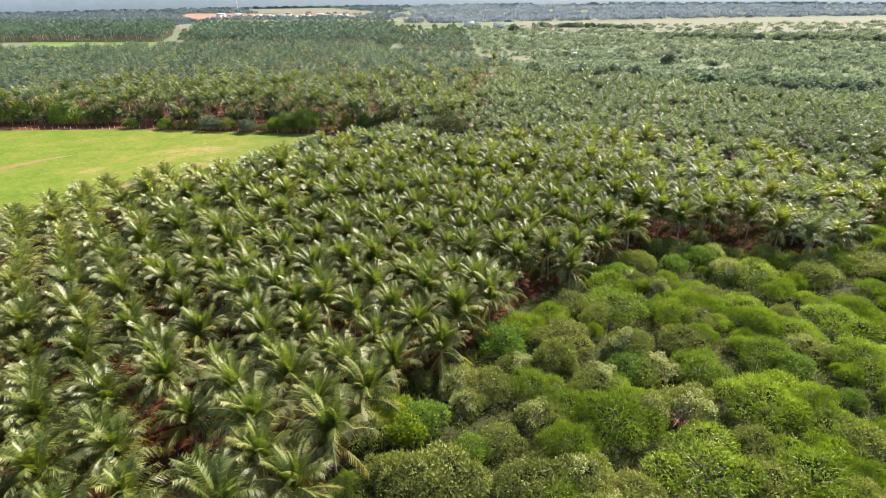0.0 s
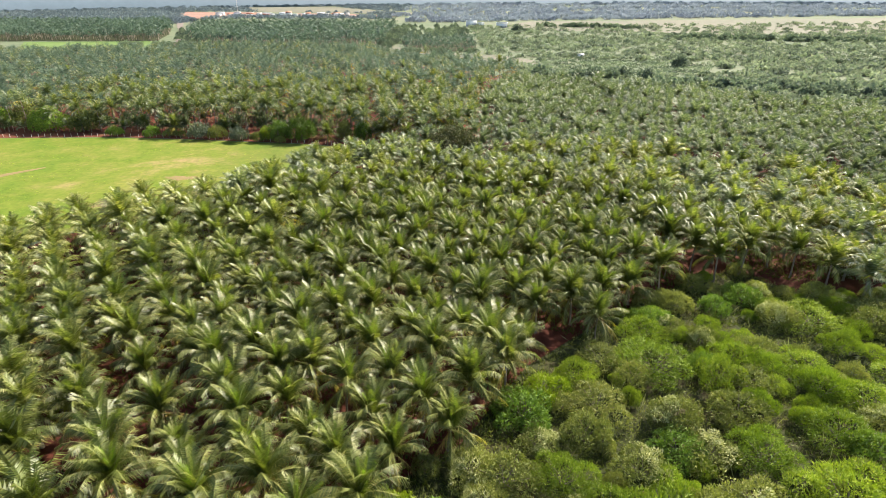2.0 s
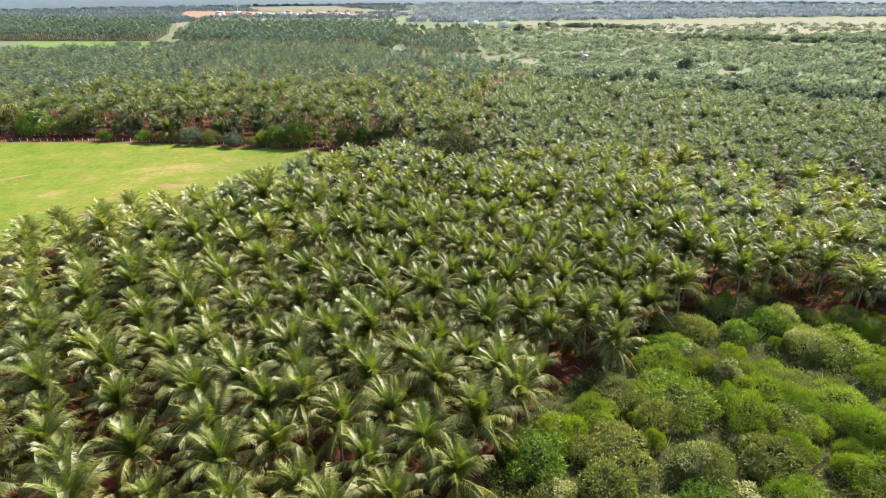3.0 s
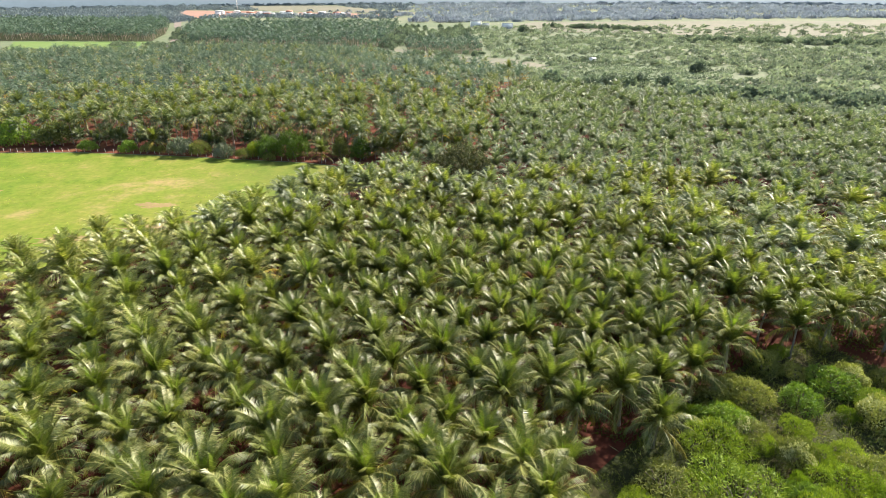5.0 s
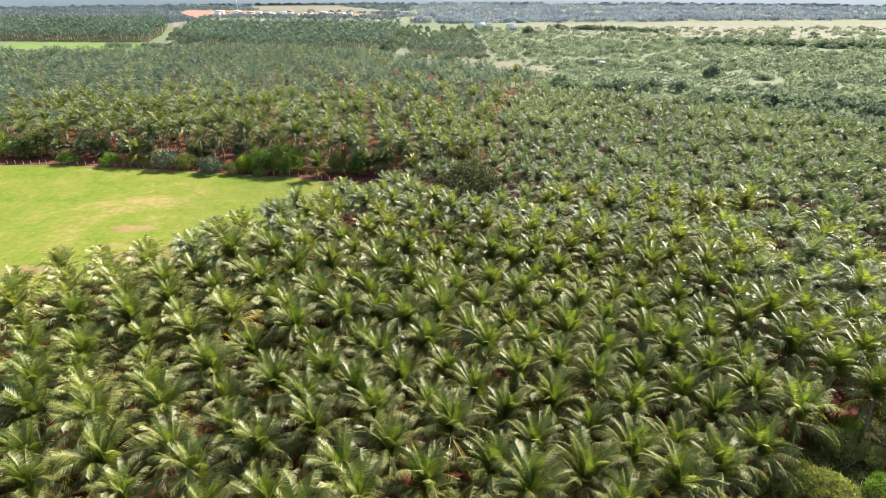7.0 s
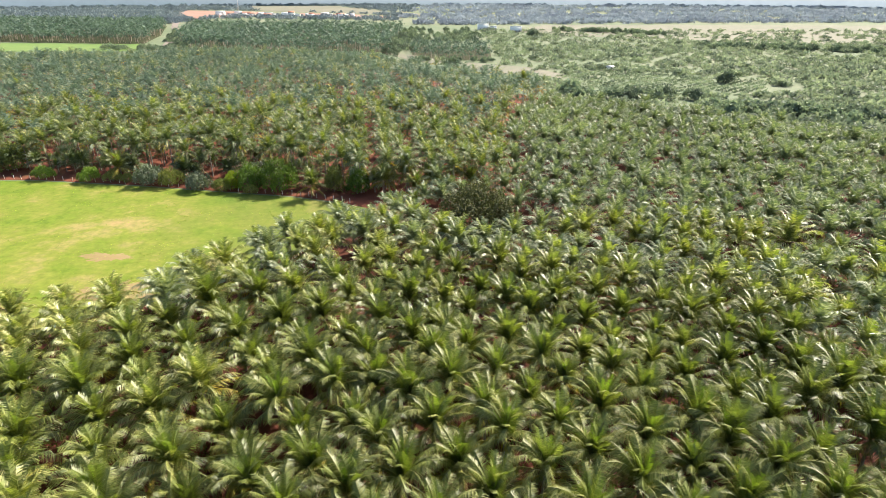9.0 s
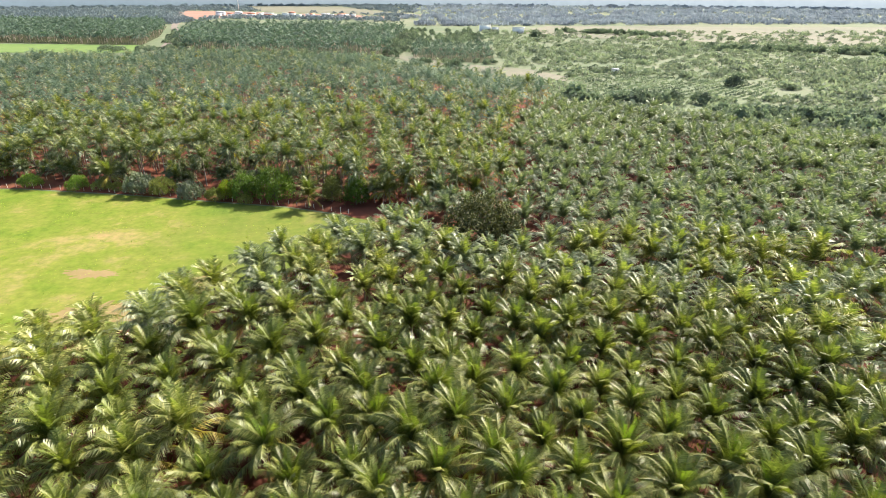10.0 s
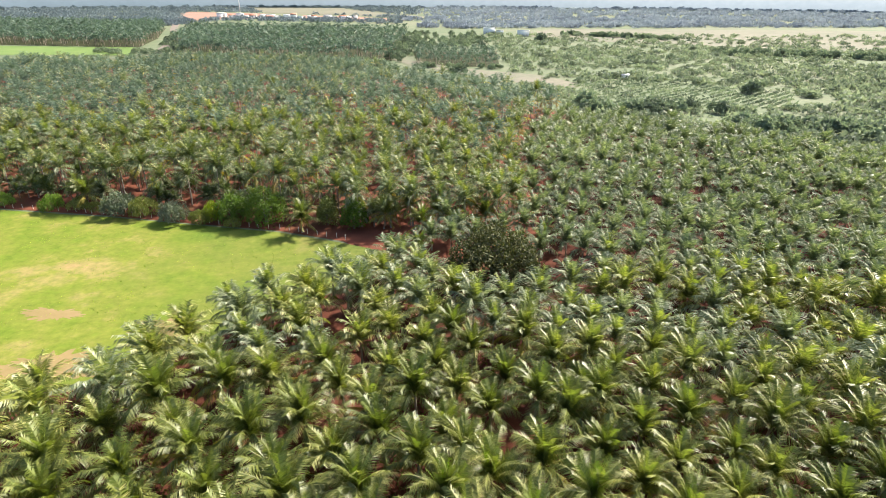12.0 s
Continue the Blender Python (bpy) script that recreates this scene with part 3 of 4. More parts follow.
# palm groves in the distance
TINY = [palm_proto(600 + k, [(60, 70, 5.0, 3), (5, 80, 5.4, 4)], 3, 2.2, 0.6, 0, (6.0, 7.2, 8.4)[k], spine=2, sides=3) for k in range(3)]
GROVES = [([(-760, 715), (-460, 712), (-318, 692), (-350, 800), (-425, 985), (-700, 1010), (-860, 1000)], 8.6),
          ([(-285, 690), (-245, 632), (-161, 584), (-58, 590), (-64, 720), (-62, 860), (-120, 890), (-300, 925), (-362, 925)], 9.2),
          ([(-46, 672), (-34, 562), (28, 552), (34, 668)], 6.5)]
distant = []
# dark floor colour stands in for the shade under the far groves
for poly, gap in GROVES:
    poly_sheet("grove_floor", poly, 0.2, M_BRUSH, "dark floor sheet standing in for shade under a distant palm grove", "ground")
for poly, gap in GROVES:
    xs, ys = [q[0] for q in poly], [q[1] for q in poly]
    x = min(xs)
    while x < max(xs):
        y = min(ys)
        while y < max(ys):
            px, py = x + rng.normal(0, 1.6), y + rng.normal(0, 1.6)
            if inside(px, py, poly) and rng.random() > 0.08:
                distant.append((px, py, 0, float(rng.uniform(0.8, 1.2)) * (0.7 if gap < 7 else 1.2), int(rng.integers(0, 3)), rng.uniform(0, 6.28)))
            y += gap
        x += gap
scatter("far_palm_grove", distant, TINY, FAR_MATS, "distant palm groves with haze painted into the fronds", "palm grove")


# ---- shrubs and trees ----
def blob_points(rg, n, lobes, flat=0.0):
    """Points and outward normals on the skin of several overlapping lobes (x, y, z, radius, height)."""
    pts, nor = [], []
    w = np.array([l[3] ** 2 for l in lobes])
    w = w / w.sum()
    while len(pts) < n:
        x, y, z, r, h = lobes[int(rg.choice(len(lobes), p=w))]
        d = rg.normal(0, 1, 3)
        d[2] = abs(d[2]) * 0.9 - 0.15
        d /= np.linalg.norm(d)
        k = rg.uniform(0.72, 1.04)
        p = np.array([x + d[0] * r * k, y + d[1] * r * k, z + d[2] * h * k])
        if p[2] < 0.1:
            continue
        deep = any(((p[0] - q[0]) / q[3]) ** 2 + ((p[1] - q[1]) / q[3]) ** 2 + ((p[2] - q[2]) / q[4]) ** 2 < 0.42 for q in lobes)
        if deep:
            continue
        m = np.array([d[0] / r, d[1] / r, d[2] / h])
        pts.append(p)
        nor.append(m / np.linalg.norm(m))
    return np.array(pts), np.array(nor)


def leaves(soup, pts, nor, length, width, rg, spread=0.6, lift=0.2, slot=0, four=True, lay=0.0):
    """Leaf blades standing off the skin, or, with lay, lying along it like shingles."""
    n = len(pts)
    way = nor + rg.normal(0, spread, (n, 3)) + np.array([0, 0, lift])
    if lay:
        flat = np.cross(nor, rg.normal(0, 1, (n, 3)))
        way = nor * (1 - lay) + flat * lay + rg.normal(0, spread * 0.4, (n, 3)) + np.array([0, 0, lift])
    way /= np.linalg.norm(way, axis=1)[:, None]
    side = np.cross(way, nor + rg.normal(0, 0.4, (n, 3)) if lay else rg.normal(0, 1, (n, 3)))
    side /= np.linalg.norm(side, axis=1)[:, None] + 1e-9
    ln = length * rg.uniform(0.6, 1.3, (n, 1))
    wd = width * rg.uniform(0.7, 1.2, (n, 1))
    a, b, c, d = pts, pts + way * ln * 0.5 + side * wd, pts + way * ln * 0.5 - side * wd, pts + way * ln
    v = np.stack([a, b, c, d], 1).reshape(-1, 3)
    if not four:
        v = np.stack([pts + side * wd, pts - side * wd, pts + way * ln], 1).reshape(-1, 3)
        soup.add(v, np.arange(3 * n).reshape(-1, 3), slot)
        return
    o = np.arange(n)[:, None] * 4
    t = np.concatenate([o + np.array([[0, 1, 2]]), o + np.array([[1, 3, 2]])], 1).reshape(-1, 3)
    soup.add(v, t, slot)


def stems(rg, n, r, h, thick=0.09):
    s = Soup()
    for k in range(n):
        a = k * 2.4 + rg.uniform(0, 0.6)
        q = rg.uniform(0.5, 0.95)
        p1 = (0.25 * r * q * math.cos(a), 0.25 * r * q * math.sin(a), 0.4 * h)
        p2 = (0.75 * r * q * math.cos(a + 0.2), 0.75 * r * q * math.sin(a + 0.2), 0.8 * h * rg.uniform(0.8, 1.1))
        s.tube([(0.05 * math.cos(a), 0.05 * math.sin(a), -0.05), p1, p2], [thick, thick * 0.7, thick * 0.3], 5)
    return s.mesh("trunk", M_BARK)


def lobes_of(rg, r, h, n, low=0.35):
    out = [(0, 0, h * low, r * 0.62, h * (1 - low))]
    for k in range(n):
        a = k * 6.28 / n + rg.uniform(-0.3, 0.3)
        q = rg.uniform(0.48, 0.74) * r
        out.append((q * math.cos(a), q * math.sin(a), h * low * rg.uniform(0.6, 1.0), r * rg.uniform(0.30, 0.48), h * (1 - low) * rg.uniform(0.5, 0.95)))
    return out


def thorn_meshes(k):
    """A broad flat-topped mound of fine feathery sprays."""
    rg = np.random.default_rng(700 + k)
    s = Soup()
    lob = lobes_of(rg, 4.0, 3.2, 5 + k % 2, 0.42)
    p, nrm = blob_points(rg, 3900, lob)
    leaves(s, p, nrm, 0.35, 0.056, rg, 0.9, 0.32, four=False, lay=0.45)
    p, nrm = blob_points(rg, 900, lob)
    leaves(s, p, nrm, 0.62, 0.028, rg, 0.6, 0.5, four=False)
    return s.mesh("foliage", M_THORN), stems(rg, 8, 4.0, 3.0)


def shrub_meshes(k, mat, size=0.24, n=3300, r=3.2, h=3.0, w=0.5):
    rg = np.random.default_rng(800 + k)
    s = Soup()
    p, nrm = blob_points(rg, n, lobes_of(rg, r, h, 7))
    leaves(s, p, nrm, size * 1.25, size * w * 0.6, rg, 1.0, 0.2, four=False, lay=0.4)
    return s.mesh("foliage", mat), stems(rg, 7, r, h)


def blossom_mesh(k, r=3.2, h=3.0, n=1300):
    rg = np.random.default_rng(800 + k)
    p, nrm = blob_points(rg, 5200, lobes_of(rg, r, h, 7))
    keep = (p[:, 2] > 0.5 * h) & (np.array([noise.noise(Vector(q) * 0.4) for q in p]) > 0.04)
    s = Soup()
    q, m = p[keep][:n] + nrm[keep][:n] * 0.10, nrm[keep][:n]
    leaves(s, q, m, 0.24, 0.085, rg, 0.9, 0.4, four=False, lay=0.4)
    return s.mesh("blossom", M_BLOSSOM)


THORNS = [thorn_meshes(k) for k in range(4)]
SHRUBS = [shrub_meshes(k, M_SHRUB) for k in range(4)]
BLOSSOMS = [blossom_mesh(k) for k in range(4)]
FRESH = [shrub_meshes(10 + k, M_FRESH, 0.28, 3300, 3.2, 3.4, 0.5) for k in range(2)]
GOLD = [shrub_meshes(20 + k, M_YELLOW, 0.24, 3000, 2.6, 2.8, 0.45) for k in range(2)]
GREY = [shrub_meshes(30 + k, M_GREYLEAF, 0.32, 2200, 2.6, 2.8) for k in range(2)]


def bush(kind, x, y, width, height, rg, label=""):
    """kind: thorn, shrub, blossom, fresh, gold, grey; width and height in metres."""
    k = int(rg.integers(0, 4))
    sets = {"thorn": (THORNS, 8.0, 3.4, "thorn_bush", "bright green thorn bush with fine feathery sprays"),
            "shrub": (SHRUBS, 6.4, 3.0, "shrub", "dull olive-green shrub with small leaves"),
            "blossom": (SHRUBS, 6.4, 3.0, "flowering_shrub", "olive shrub topped with cream-white blossom"),
            "fresh": (FRESH, 6.4, 3.4, "leafy_shrub", "fresh green broad-leaved shrub"),
            "gold": (GOLD, 5.2, 2.8, "leafy_shrub", "yellow-green leafy shrub in full sun"),
            "grey": (GREY, 5.2, 2.8, "shrub", "pale grey-green shrub at the grove's edge")}
    protos, w0, h0, name, text = sets[kind]
    k = k % len(protos)
    ob = tagged(new(name), label or text, "bush", "scrub bushes")
    ob.location = (x, y, 0.08)
    ob.rotation_euler = (0, 0, rg.uniform(0, 6.28))
    width *= 1.12
    ob.scale = (width / w0, width / w0 * rg.uniform(0.85, 1.1), 1.1 * height / h0)
    part("foliage", protos[k][0], ob)
    part("trunk", protos[k][1], ob)
    if kind == "blossom":
        part("blossom", BLOSSOMS[k], ob, "cream-white blossom")
    return ob


# the bushes that stand out, kind by kind: x, y, width, height
BUSH_PLAN = {
    "thorn": [(29.6, 86.9, 12.5, 3.6), (12.3, 65.4, 7.5, 3.4), (21.6, 57.7, 11.0, 4.8), (36.9, 68.8, 8.5, 3.2), (48.7, 72.9, 9.5, 3.2), (42, 61.2, 10.5, 4.4), (48.2, 56.8, 9.0, 3.4),
              (62, 71.2, 10, 3.8), (29.6, 49.6, 12, 3.8), (41.3, 48.6, 11, 4.0), (64.9, 82.4, 10, 3.2), (55.6, 79.1, 9, 3.0), (51.8, 86.4, 9, 3.0), (31.2, 96.5, 9, 3.2), (60.2, 99.3, 11, 3.0)],
    "shrub": [(19.1, 78.2, 8, 3.4), (5.6, 65.5, 7, 3.4), (0, 49.2, 9, 4.5), (-10.6, 56.7, 7.5, 4.4), (41.7, 82.9, 8, 3), (22.2, 89.1, 7, 3), (72.3, 101.5, 10, 3), (84.9, 103.7, 10, 3), (9.4, 48.2, 8, 4), (-4.0, 49.0, 7.5, 4.2)],
    "blossom": [(21.6, 66.5, 7, 3.0), (30.4, 69, 7, 3.0), (27, 60.5, 6, 3.6), (55.5, 74.3, 6, 2.8), (15.9, 48.9, 7, 3.4), (35.7, 97.5, 6, 2.8), (12.5, 59.5, 6.5, 3.0)],
    "fresh": [(9.1, 76.8, 7.5, 3.6), (-3.6, 58.7, 6.5, 3.4), (52.6, 107.3, 7, 3.2), (46, 104, 6, 3)],
    "gold": [(12.7, 80.9, 5.5, 3.6), (-4.9, 56.6, 5.5, 3.8), (-7.5, 61.5, 5, 3)],
}
taken = []
for kind, rows in BUSH_PLAN.items():
    for x, y, w, h in rows:
        bush(kind, x, y, w, h, rng)
        taken.append((x, y, w / 2))
tries = 0
while len(taken) < 235 and tries < 14000:
    tries += 1
    x, y = rng.uniform(-25, 118), rng.uniform(30, 128)
    if not inside(x, y, SCRUB) or x > 24 + 0.8 * y:
        continue
    r = rng.uniform(1.2, 4.0)
    if any(math.hypot(x - a, y - b) < 0.50 * (r + c) for a, b, c in taken) or not inside(x - 0.5, y + 0.6, SCRUB):
        continue
    pale = ("shrub", "blossom", "shrub", "thorn", "shrub", "shrub", "fresh", "blossom", "thorn")
    green = ("thorn", "thorn", "shrub", "blossom", "thorn", "fresh", "thorn", "shrub", "thorn")
    kind = (pale if x < 26 + 0.12 * y + rng.normal(0, 6) and y < 95 else green)[int(rng.integers(0, 9))]
    bush(kind, x, y, 2 * r, rng.uniform(0.85, 1.3) * (1.1 + 0.6 * r), rng)
    taken.append((x, y, r))

# knee- to shoulder-high tangle between the bushes: green below, darkened for the gaps' shade, with olive hummocks
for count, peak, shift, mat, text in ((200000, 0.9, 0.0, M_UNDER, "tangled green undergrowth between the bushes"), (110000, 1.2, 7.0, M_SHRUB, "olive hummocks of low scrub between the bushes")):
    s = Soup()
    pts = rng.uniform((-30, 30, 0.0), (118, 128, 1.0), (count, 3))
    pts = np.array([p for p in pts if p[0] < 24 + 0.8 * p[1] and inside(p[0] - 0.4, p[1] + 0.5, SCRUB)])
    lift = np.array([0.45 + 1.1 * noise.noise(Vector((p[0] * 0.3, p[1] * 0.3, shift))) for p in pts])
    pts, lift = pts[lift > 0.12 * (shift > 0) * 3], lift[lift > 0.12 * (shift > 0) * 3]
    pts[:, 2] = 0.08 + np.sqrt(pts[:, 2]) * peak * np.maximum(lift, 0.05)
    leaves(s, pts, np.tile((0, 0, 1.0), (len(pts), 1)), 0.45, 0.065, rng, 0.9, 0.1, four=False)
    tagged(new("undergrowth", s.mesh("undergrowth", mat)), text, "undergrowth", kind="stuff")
s = Soup()
pts = rng.uniform((-25, 30, 0.08), (110, 120, 0.09), (900, 3))
pts = np.array([p for p in pts if p[0] < 24 + 0.8 * p[1] and inside(p[0], p[1], SCRUB)])
leaves(s, pts, np.tile((0, 0, 1.0), (len(pts), 1)), 2.4, 0.035, rng, 0.5, 0.2)
tagged(new("dry_stalks", s.mesh("dry_stalks", M_BLOSSOM)), "pale dry stalks standing among the bushes", "stalks", kind="stuff")


s = Soup()
pts = rng.uniform((-110, 36, 0.0), (90, 200, 1.0), (150000, 3))
pts = np.array([p for p in pts if abs(p[0]) < 20 + 0.8 * p[1] and noise.noise(Vector((p[0] * 0.06, p[1] * 0.06, 3.0))) > -0.12 and inside(p[0], p[1], GROVE)])
pts[:, 2] = 0.04 + pts[:, 2] * 0.5
leaves(s, pts, np.tile((0, 0, 1.0), (len(pts), 1)), 0.75, 0.11, rng, 0.8, 0.2, four=False)
tagged(new("weeds", s.mesh("weeds", M_UNDER)), "low green weeds between the palm trunks", "weeds", kind="stuff")


def dead_bush(x, y, r, h):
    """A bare heap of reddish-brown twigs."""
    rg = np.random.default_rng(77)
    ob = tagged(new("dead_bush"), "bare reddish-brown dead bush in the scrub", "bush")
    ob.location = (x, y, 0.08)
    s = Soup()
    for k in range(70):
        a, q = rg.uniform(0, 6.28), rg.uniform(0.3, 1.0)
        p1 = np.array([0.4 * r * q * math.cos(a), 0.4 * r * q * math.sin(a), h * rg.uniform(0.4, 0.8)])
        p2 = p1 + np.array([0.6 * r * q * math.cos(a + 0.4), 0.6 * r * q * math.sin(a + 0.4), h * rg.uniform(-0.2, 0.35)])
        s.tube([(0.1 * math.cos(a), 0.1 * math.sin(a), 0), p1, p2], [0.06, 0.04, 0.015], 3)
    part("branch", s.mesh("branch", M_TWIG), ob)
    return ob


dead_bush(30.3, 58.1, 3.4, 2.6)
dead_bush(71, 73, 3.0, 2.2)


def broad_tree(x, y, r, h, mat, seed, n=4200, leaf=0.42, label="", name="broadleaf_tree", low=0.28, wide=0.42):
    rg = np.random.default_rng(seed)
    tree = tagged(new(name), label, "tree")
    tree.location = (x, y, 0.05)
    lob = lobes_of(rg, r, h, 8, low)
    s = Soup()
    p, nrm = blob_points(rg, n, lob)
    leaves(s, p, nrm, leaf, leaf * wide, rg, 0.9, 0.1, lay=0.45)
    part("crown", s.mesh("crown", mat), tree)
    t = Soup()
    t.tube([(0, 0, -0.1), (0.1, 0.05, h * 0.25), (0, 0.1, h * 0.55)], [r * 0.07, r * 0.055, r * 0.03], 8)
    for k in range(7):
        a = k * 2.4
        t.tube([(0, 0, h * 0.2), (0.35 * r * math.cos(a), 0.35 * r * math.sin(a), h * 0.45), (0.75 * r * math.cos(a), 0.75 * r * math.sin(a), h * 0.68)], [r * 0.04, r * 0.028, r * 0.01], 5)
    part("trunk", t.mesh("trunk", M_BARK), tree)
    return tree


broad_tree(1.8, 201.5, 9.8, 12.6, M_TREE, 31, 13000, 0.52, "large dark round-crowned tree among the palms", low=0.2, wide=0.45)
for cx, cy, rx, ry, seed in ((-71, 170, 10, 4, 1.0), (-58, 182, 7, 3.5, 4.0), (-80, 186, 7, 2.5, 9.0), (-92, 163, 8, 3, 12.0)):
    ring = [(cx, cy, 0.115)]
    for k in range(90):
        a = 2 * math.pi * k / 90
        w = Vector((math.cos(a) * 1.7 + seed, math.sin(a) * 1.7, seed))
        q = 0.8 + 0.5 * noise.noise(w) + 0.45 * noise.noise(w * 4) + 0.25 * noise.noise(w * 11)
        ring.append((cx + rx * q * math.cos(a), cy + ry * q * math.sin(a), 0.115))
    fan = mesh_of("bare_patch", ring, [(0, 1 + k, 1 + (k + 1) % 90) for k in range(90)], M_SAND)
    tagged(new("bare_patch", fan), "patch of bare sandy earth in the meadow", "ground", kind="structure")
s = Soup()
pts = rng.uniform((-175, 110, 0.1), (-18, 242, 0.11), (22000, 3))
pts = np.array([p for p in pts if inside(p[0], p[1], FIELD) and noise.noise(Vector((p[0] * 0.12, p[1] * 0.12, 5.0))) + 0.6 * noise.noise(Vector((p[0] * 0.5, p[1] * 0.5, 1.0))) > 0.12])
leaves(s, pts, np.tile((0, 0, 1.0), (len(pts), 1)), 0.22, 0.12, rng, 0.9, 0.1, four=False)
tagged(new("grass_tufts", s.mesh("grass_tufts", M_THORN)), "tufts of darker grass in the meadow", "grass", kind="stuff")
# trees and shrubs along the far edge of the meadow
broad_tree(-63.5, 233, 4.2, 8.0, M_FRESH, 32, 3000, 0.45, "leafy green tree at the meadow's edge")
broad_tree(-54.5, 232, 5.8, 10.0, M_FRESH, 33, 5000, 0.45, "large leafy green tree at the meadow's edge")
broad_tree(-38.5, 231, 2.7, 8.0, M_SHRUB, 34, 2000, 0.5, "slender olive-green tree at the meadow's edge")
broad_tree(-31.5, 229, 3.3, 8.0, M_FRESH, 35, 2500, 0.5, "dense dark green tree at the meadow's edge")
broad_tree(-190, 258, 9, 11, M_FRESH, 36, 4000, 0.7, "broad green tree at the edge of the tall grove")
broad_tree(-162, 253, 8, 10, M_FRESH, 37, 4000, 0.7, "broad green tree at the edge of the tall grove")
broad_tree(-147, 252, 7, 9, M_SHRUB, 38, 3000, 0.7, "olive-green tree at the edge of the tall grove")
broad_tree(-176, 262, 8, 12, M_SHRUB, 39, 3000, 0.7, "olive-green tree at the edge of the tall grove")
for kind, x, y, w, h in (("grey", -95, 237, 9, 5.5), ("shrub", -88, 236, 7, 5), ("grey", -78.5, 232.5, 7.5, 4.8), ("shrub", -71, 230.5, 5.5, 3.6), ("gold", -68.5, 233, 5, 5.0), ("fresh", -115, 240, 6, 4),
                         ("shrub", -108, 240, 5, 3), ("fresh", -131, 243, 6, 3.5), ("shrub", -103, 239, 4, 2.6), ("shrub", -62, 229, 4, 2.4)):
    bush(kind, x, y, w, h, rng)
full_palm(-44, 226, rng, 1.0, 0.1, "lone coconut palm at the meadow's edge")
full_palm(-106, 242, rng, 1.05, 0.4, "coconut palm with yellowing lower fronds at the meadow's edge")
for x, y, size in ((-24, 229, 0.95), (-17.5, 231.5, 1.0), (-10.5, 230, 1.05), (-4, 233, 1.0), (-14, 224, 0.9), (-6.5, 222.5, 0.95), (1.5, 229, 1.0)):
    full_palm(x, y, rng, size, 0.2, "coconut palm with low arching fronds by the meadow's corner")
broad_tree(46, 199, 2.4, 7.6, M_YELLOW, 41, 900, 0.4, "slim yellow-green tree standing among the palms")
broad_tree(80, 117, 4.6, 7.0, M_GREYLEAF, 42, 3000, 0.34, "feathery grey-green tree beside the palms")
dry_crown = crown_soup(np.random.default_rng(55), [(60, 60, 4.6, 4), (20, 70, 5.2, 7), (-20, 55, 5.0, 6)], 22, 1.2, 0.09, 1, 5).mesh("crown", M_DRY)
for x, y, k in ((13.6, 301, 3), (18.5, 318, 2), (33, 362, 3), (42, 386, 2)):
    palm = tagged(new("coconut_palm"), "coconut palm with orange-brown withered fronds beside the path", "palm tree")
    palm.location, palm.rotation_euler = (x, y, 0.06), (0, 0, x)
    part("trunk", TRUNKS[k], palm)
    part("crown", dry_crown, palm, "withered orange-brown fronds", Matrix.Translation(trunk_top(k, 1)))
for x, y, w, h in ((-53, 78.5, 5, 3.0), (-57, 74.5, 4.5, 2.6)):
    bush("gold", x, y, w, h, rng, "yellow-flowered shrub between the palm rows")


# ---- farther country: hedges, bushes and woods ----
def clump_proto(seed, n, r, h, leaf, low=0.3, four=True):
    rg = np.random.default_rng(seed)
    s = Soup()
    p, nrm = blob_points(rg, n, lobes_of(rg, r, h, 5, low))
    leaves(s, p, nrm, leaf, leaf * 0.5, rg, 0.8, 0.1, four=four, lay=0.5)
    s.tube([(0, 0, -0.1), (0, 0, h * 0.5)], [0.15, 0.08], 3, 1)
    return s.arrays()


CLUMPS = [clump_proto(900 + k, 46, 2.6, 2.2, 1.05, 0.3, False) for k in range(4)]
PLANTS = [clump_proto(940 + k, 16, 2.6, 2.0, 2.0, 0.3, False) for k in range(4)]
WOODS = [clump_proto(960 + k, 30, 2.6, 2.4, 1.25, 0.3, False) for k in range(4)]
TREES = [clump_proto(920 + k, 150, 3.2, 5.0, 1.25, 0.4, False) for k in range(4)]


def strip(a, b, width, count, size):
    rows = []
    for k in range(count):
        u = rng.random()
        rows.append((a[0] + (b[0] - a[0]) * u + rng.normal(0, width), a[1] + (b[1] - a[1]) * u + rng.normal(0, width), 0, float(rng.uniform(0.7, 1.3)) * size, int(rng.integers(0, 4)), rng.uniform(0, 6.28)))
    return rows


trees = strip((56, 384), (123, 384), 3, 46, 1.0) + strip((116, 348), (160, 340), 4, 44, 1.0) + strip((160, 338), (260, 300), 6, 70, 1.0)
trees += strip((-225, 560), (-60, 545), 7, 120, 1.1) + strip((-42, 550), (32, 545), 2, 26, 0.7) + strip((-6, 700), (10, 840), 22, 90, 1.0)
trees += strip((59, 395), (61, 402), 2, 4, 1.5) + strip((-6, 512), (-2, 514), 2, 3, 1.2) + strip((86, 790), (90, 795), 4, 5, 1.5) + strip((163, 440), (166, 443), 2, 3, 1.2) + strip((-330, 640), (-250, 640), 5, 30, 0.8)
trees += strip((-290, 700), (-352, 860), 5, 60, 0.9) + strip((-262, 660), (-318, 800), 4, 50, 0.9) + strip((-54, 596), (-50, 900), 6, 130, 0.9) + strip((-330, 925), (-120, 905), 8, 90, 0.8)
scatter("hedge_trees", trees, TREES, [M_HAZED_BUSH, M_BARK], "rows of green trees between the fields", "trees")
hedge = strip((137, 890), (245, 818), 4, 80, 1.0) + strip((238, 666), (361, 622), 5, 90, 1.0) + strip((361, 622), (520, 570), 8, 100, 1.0)
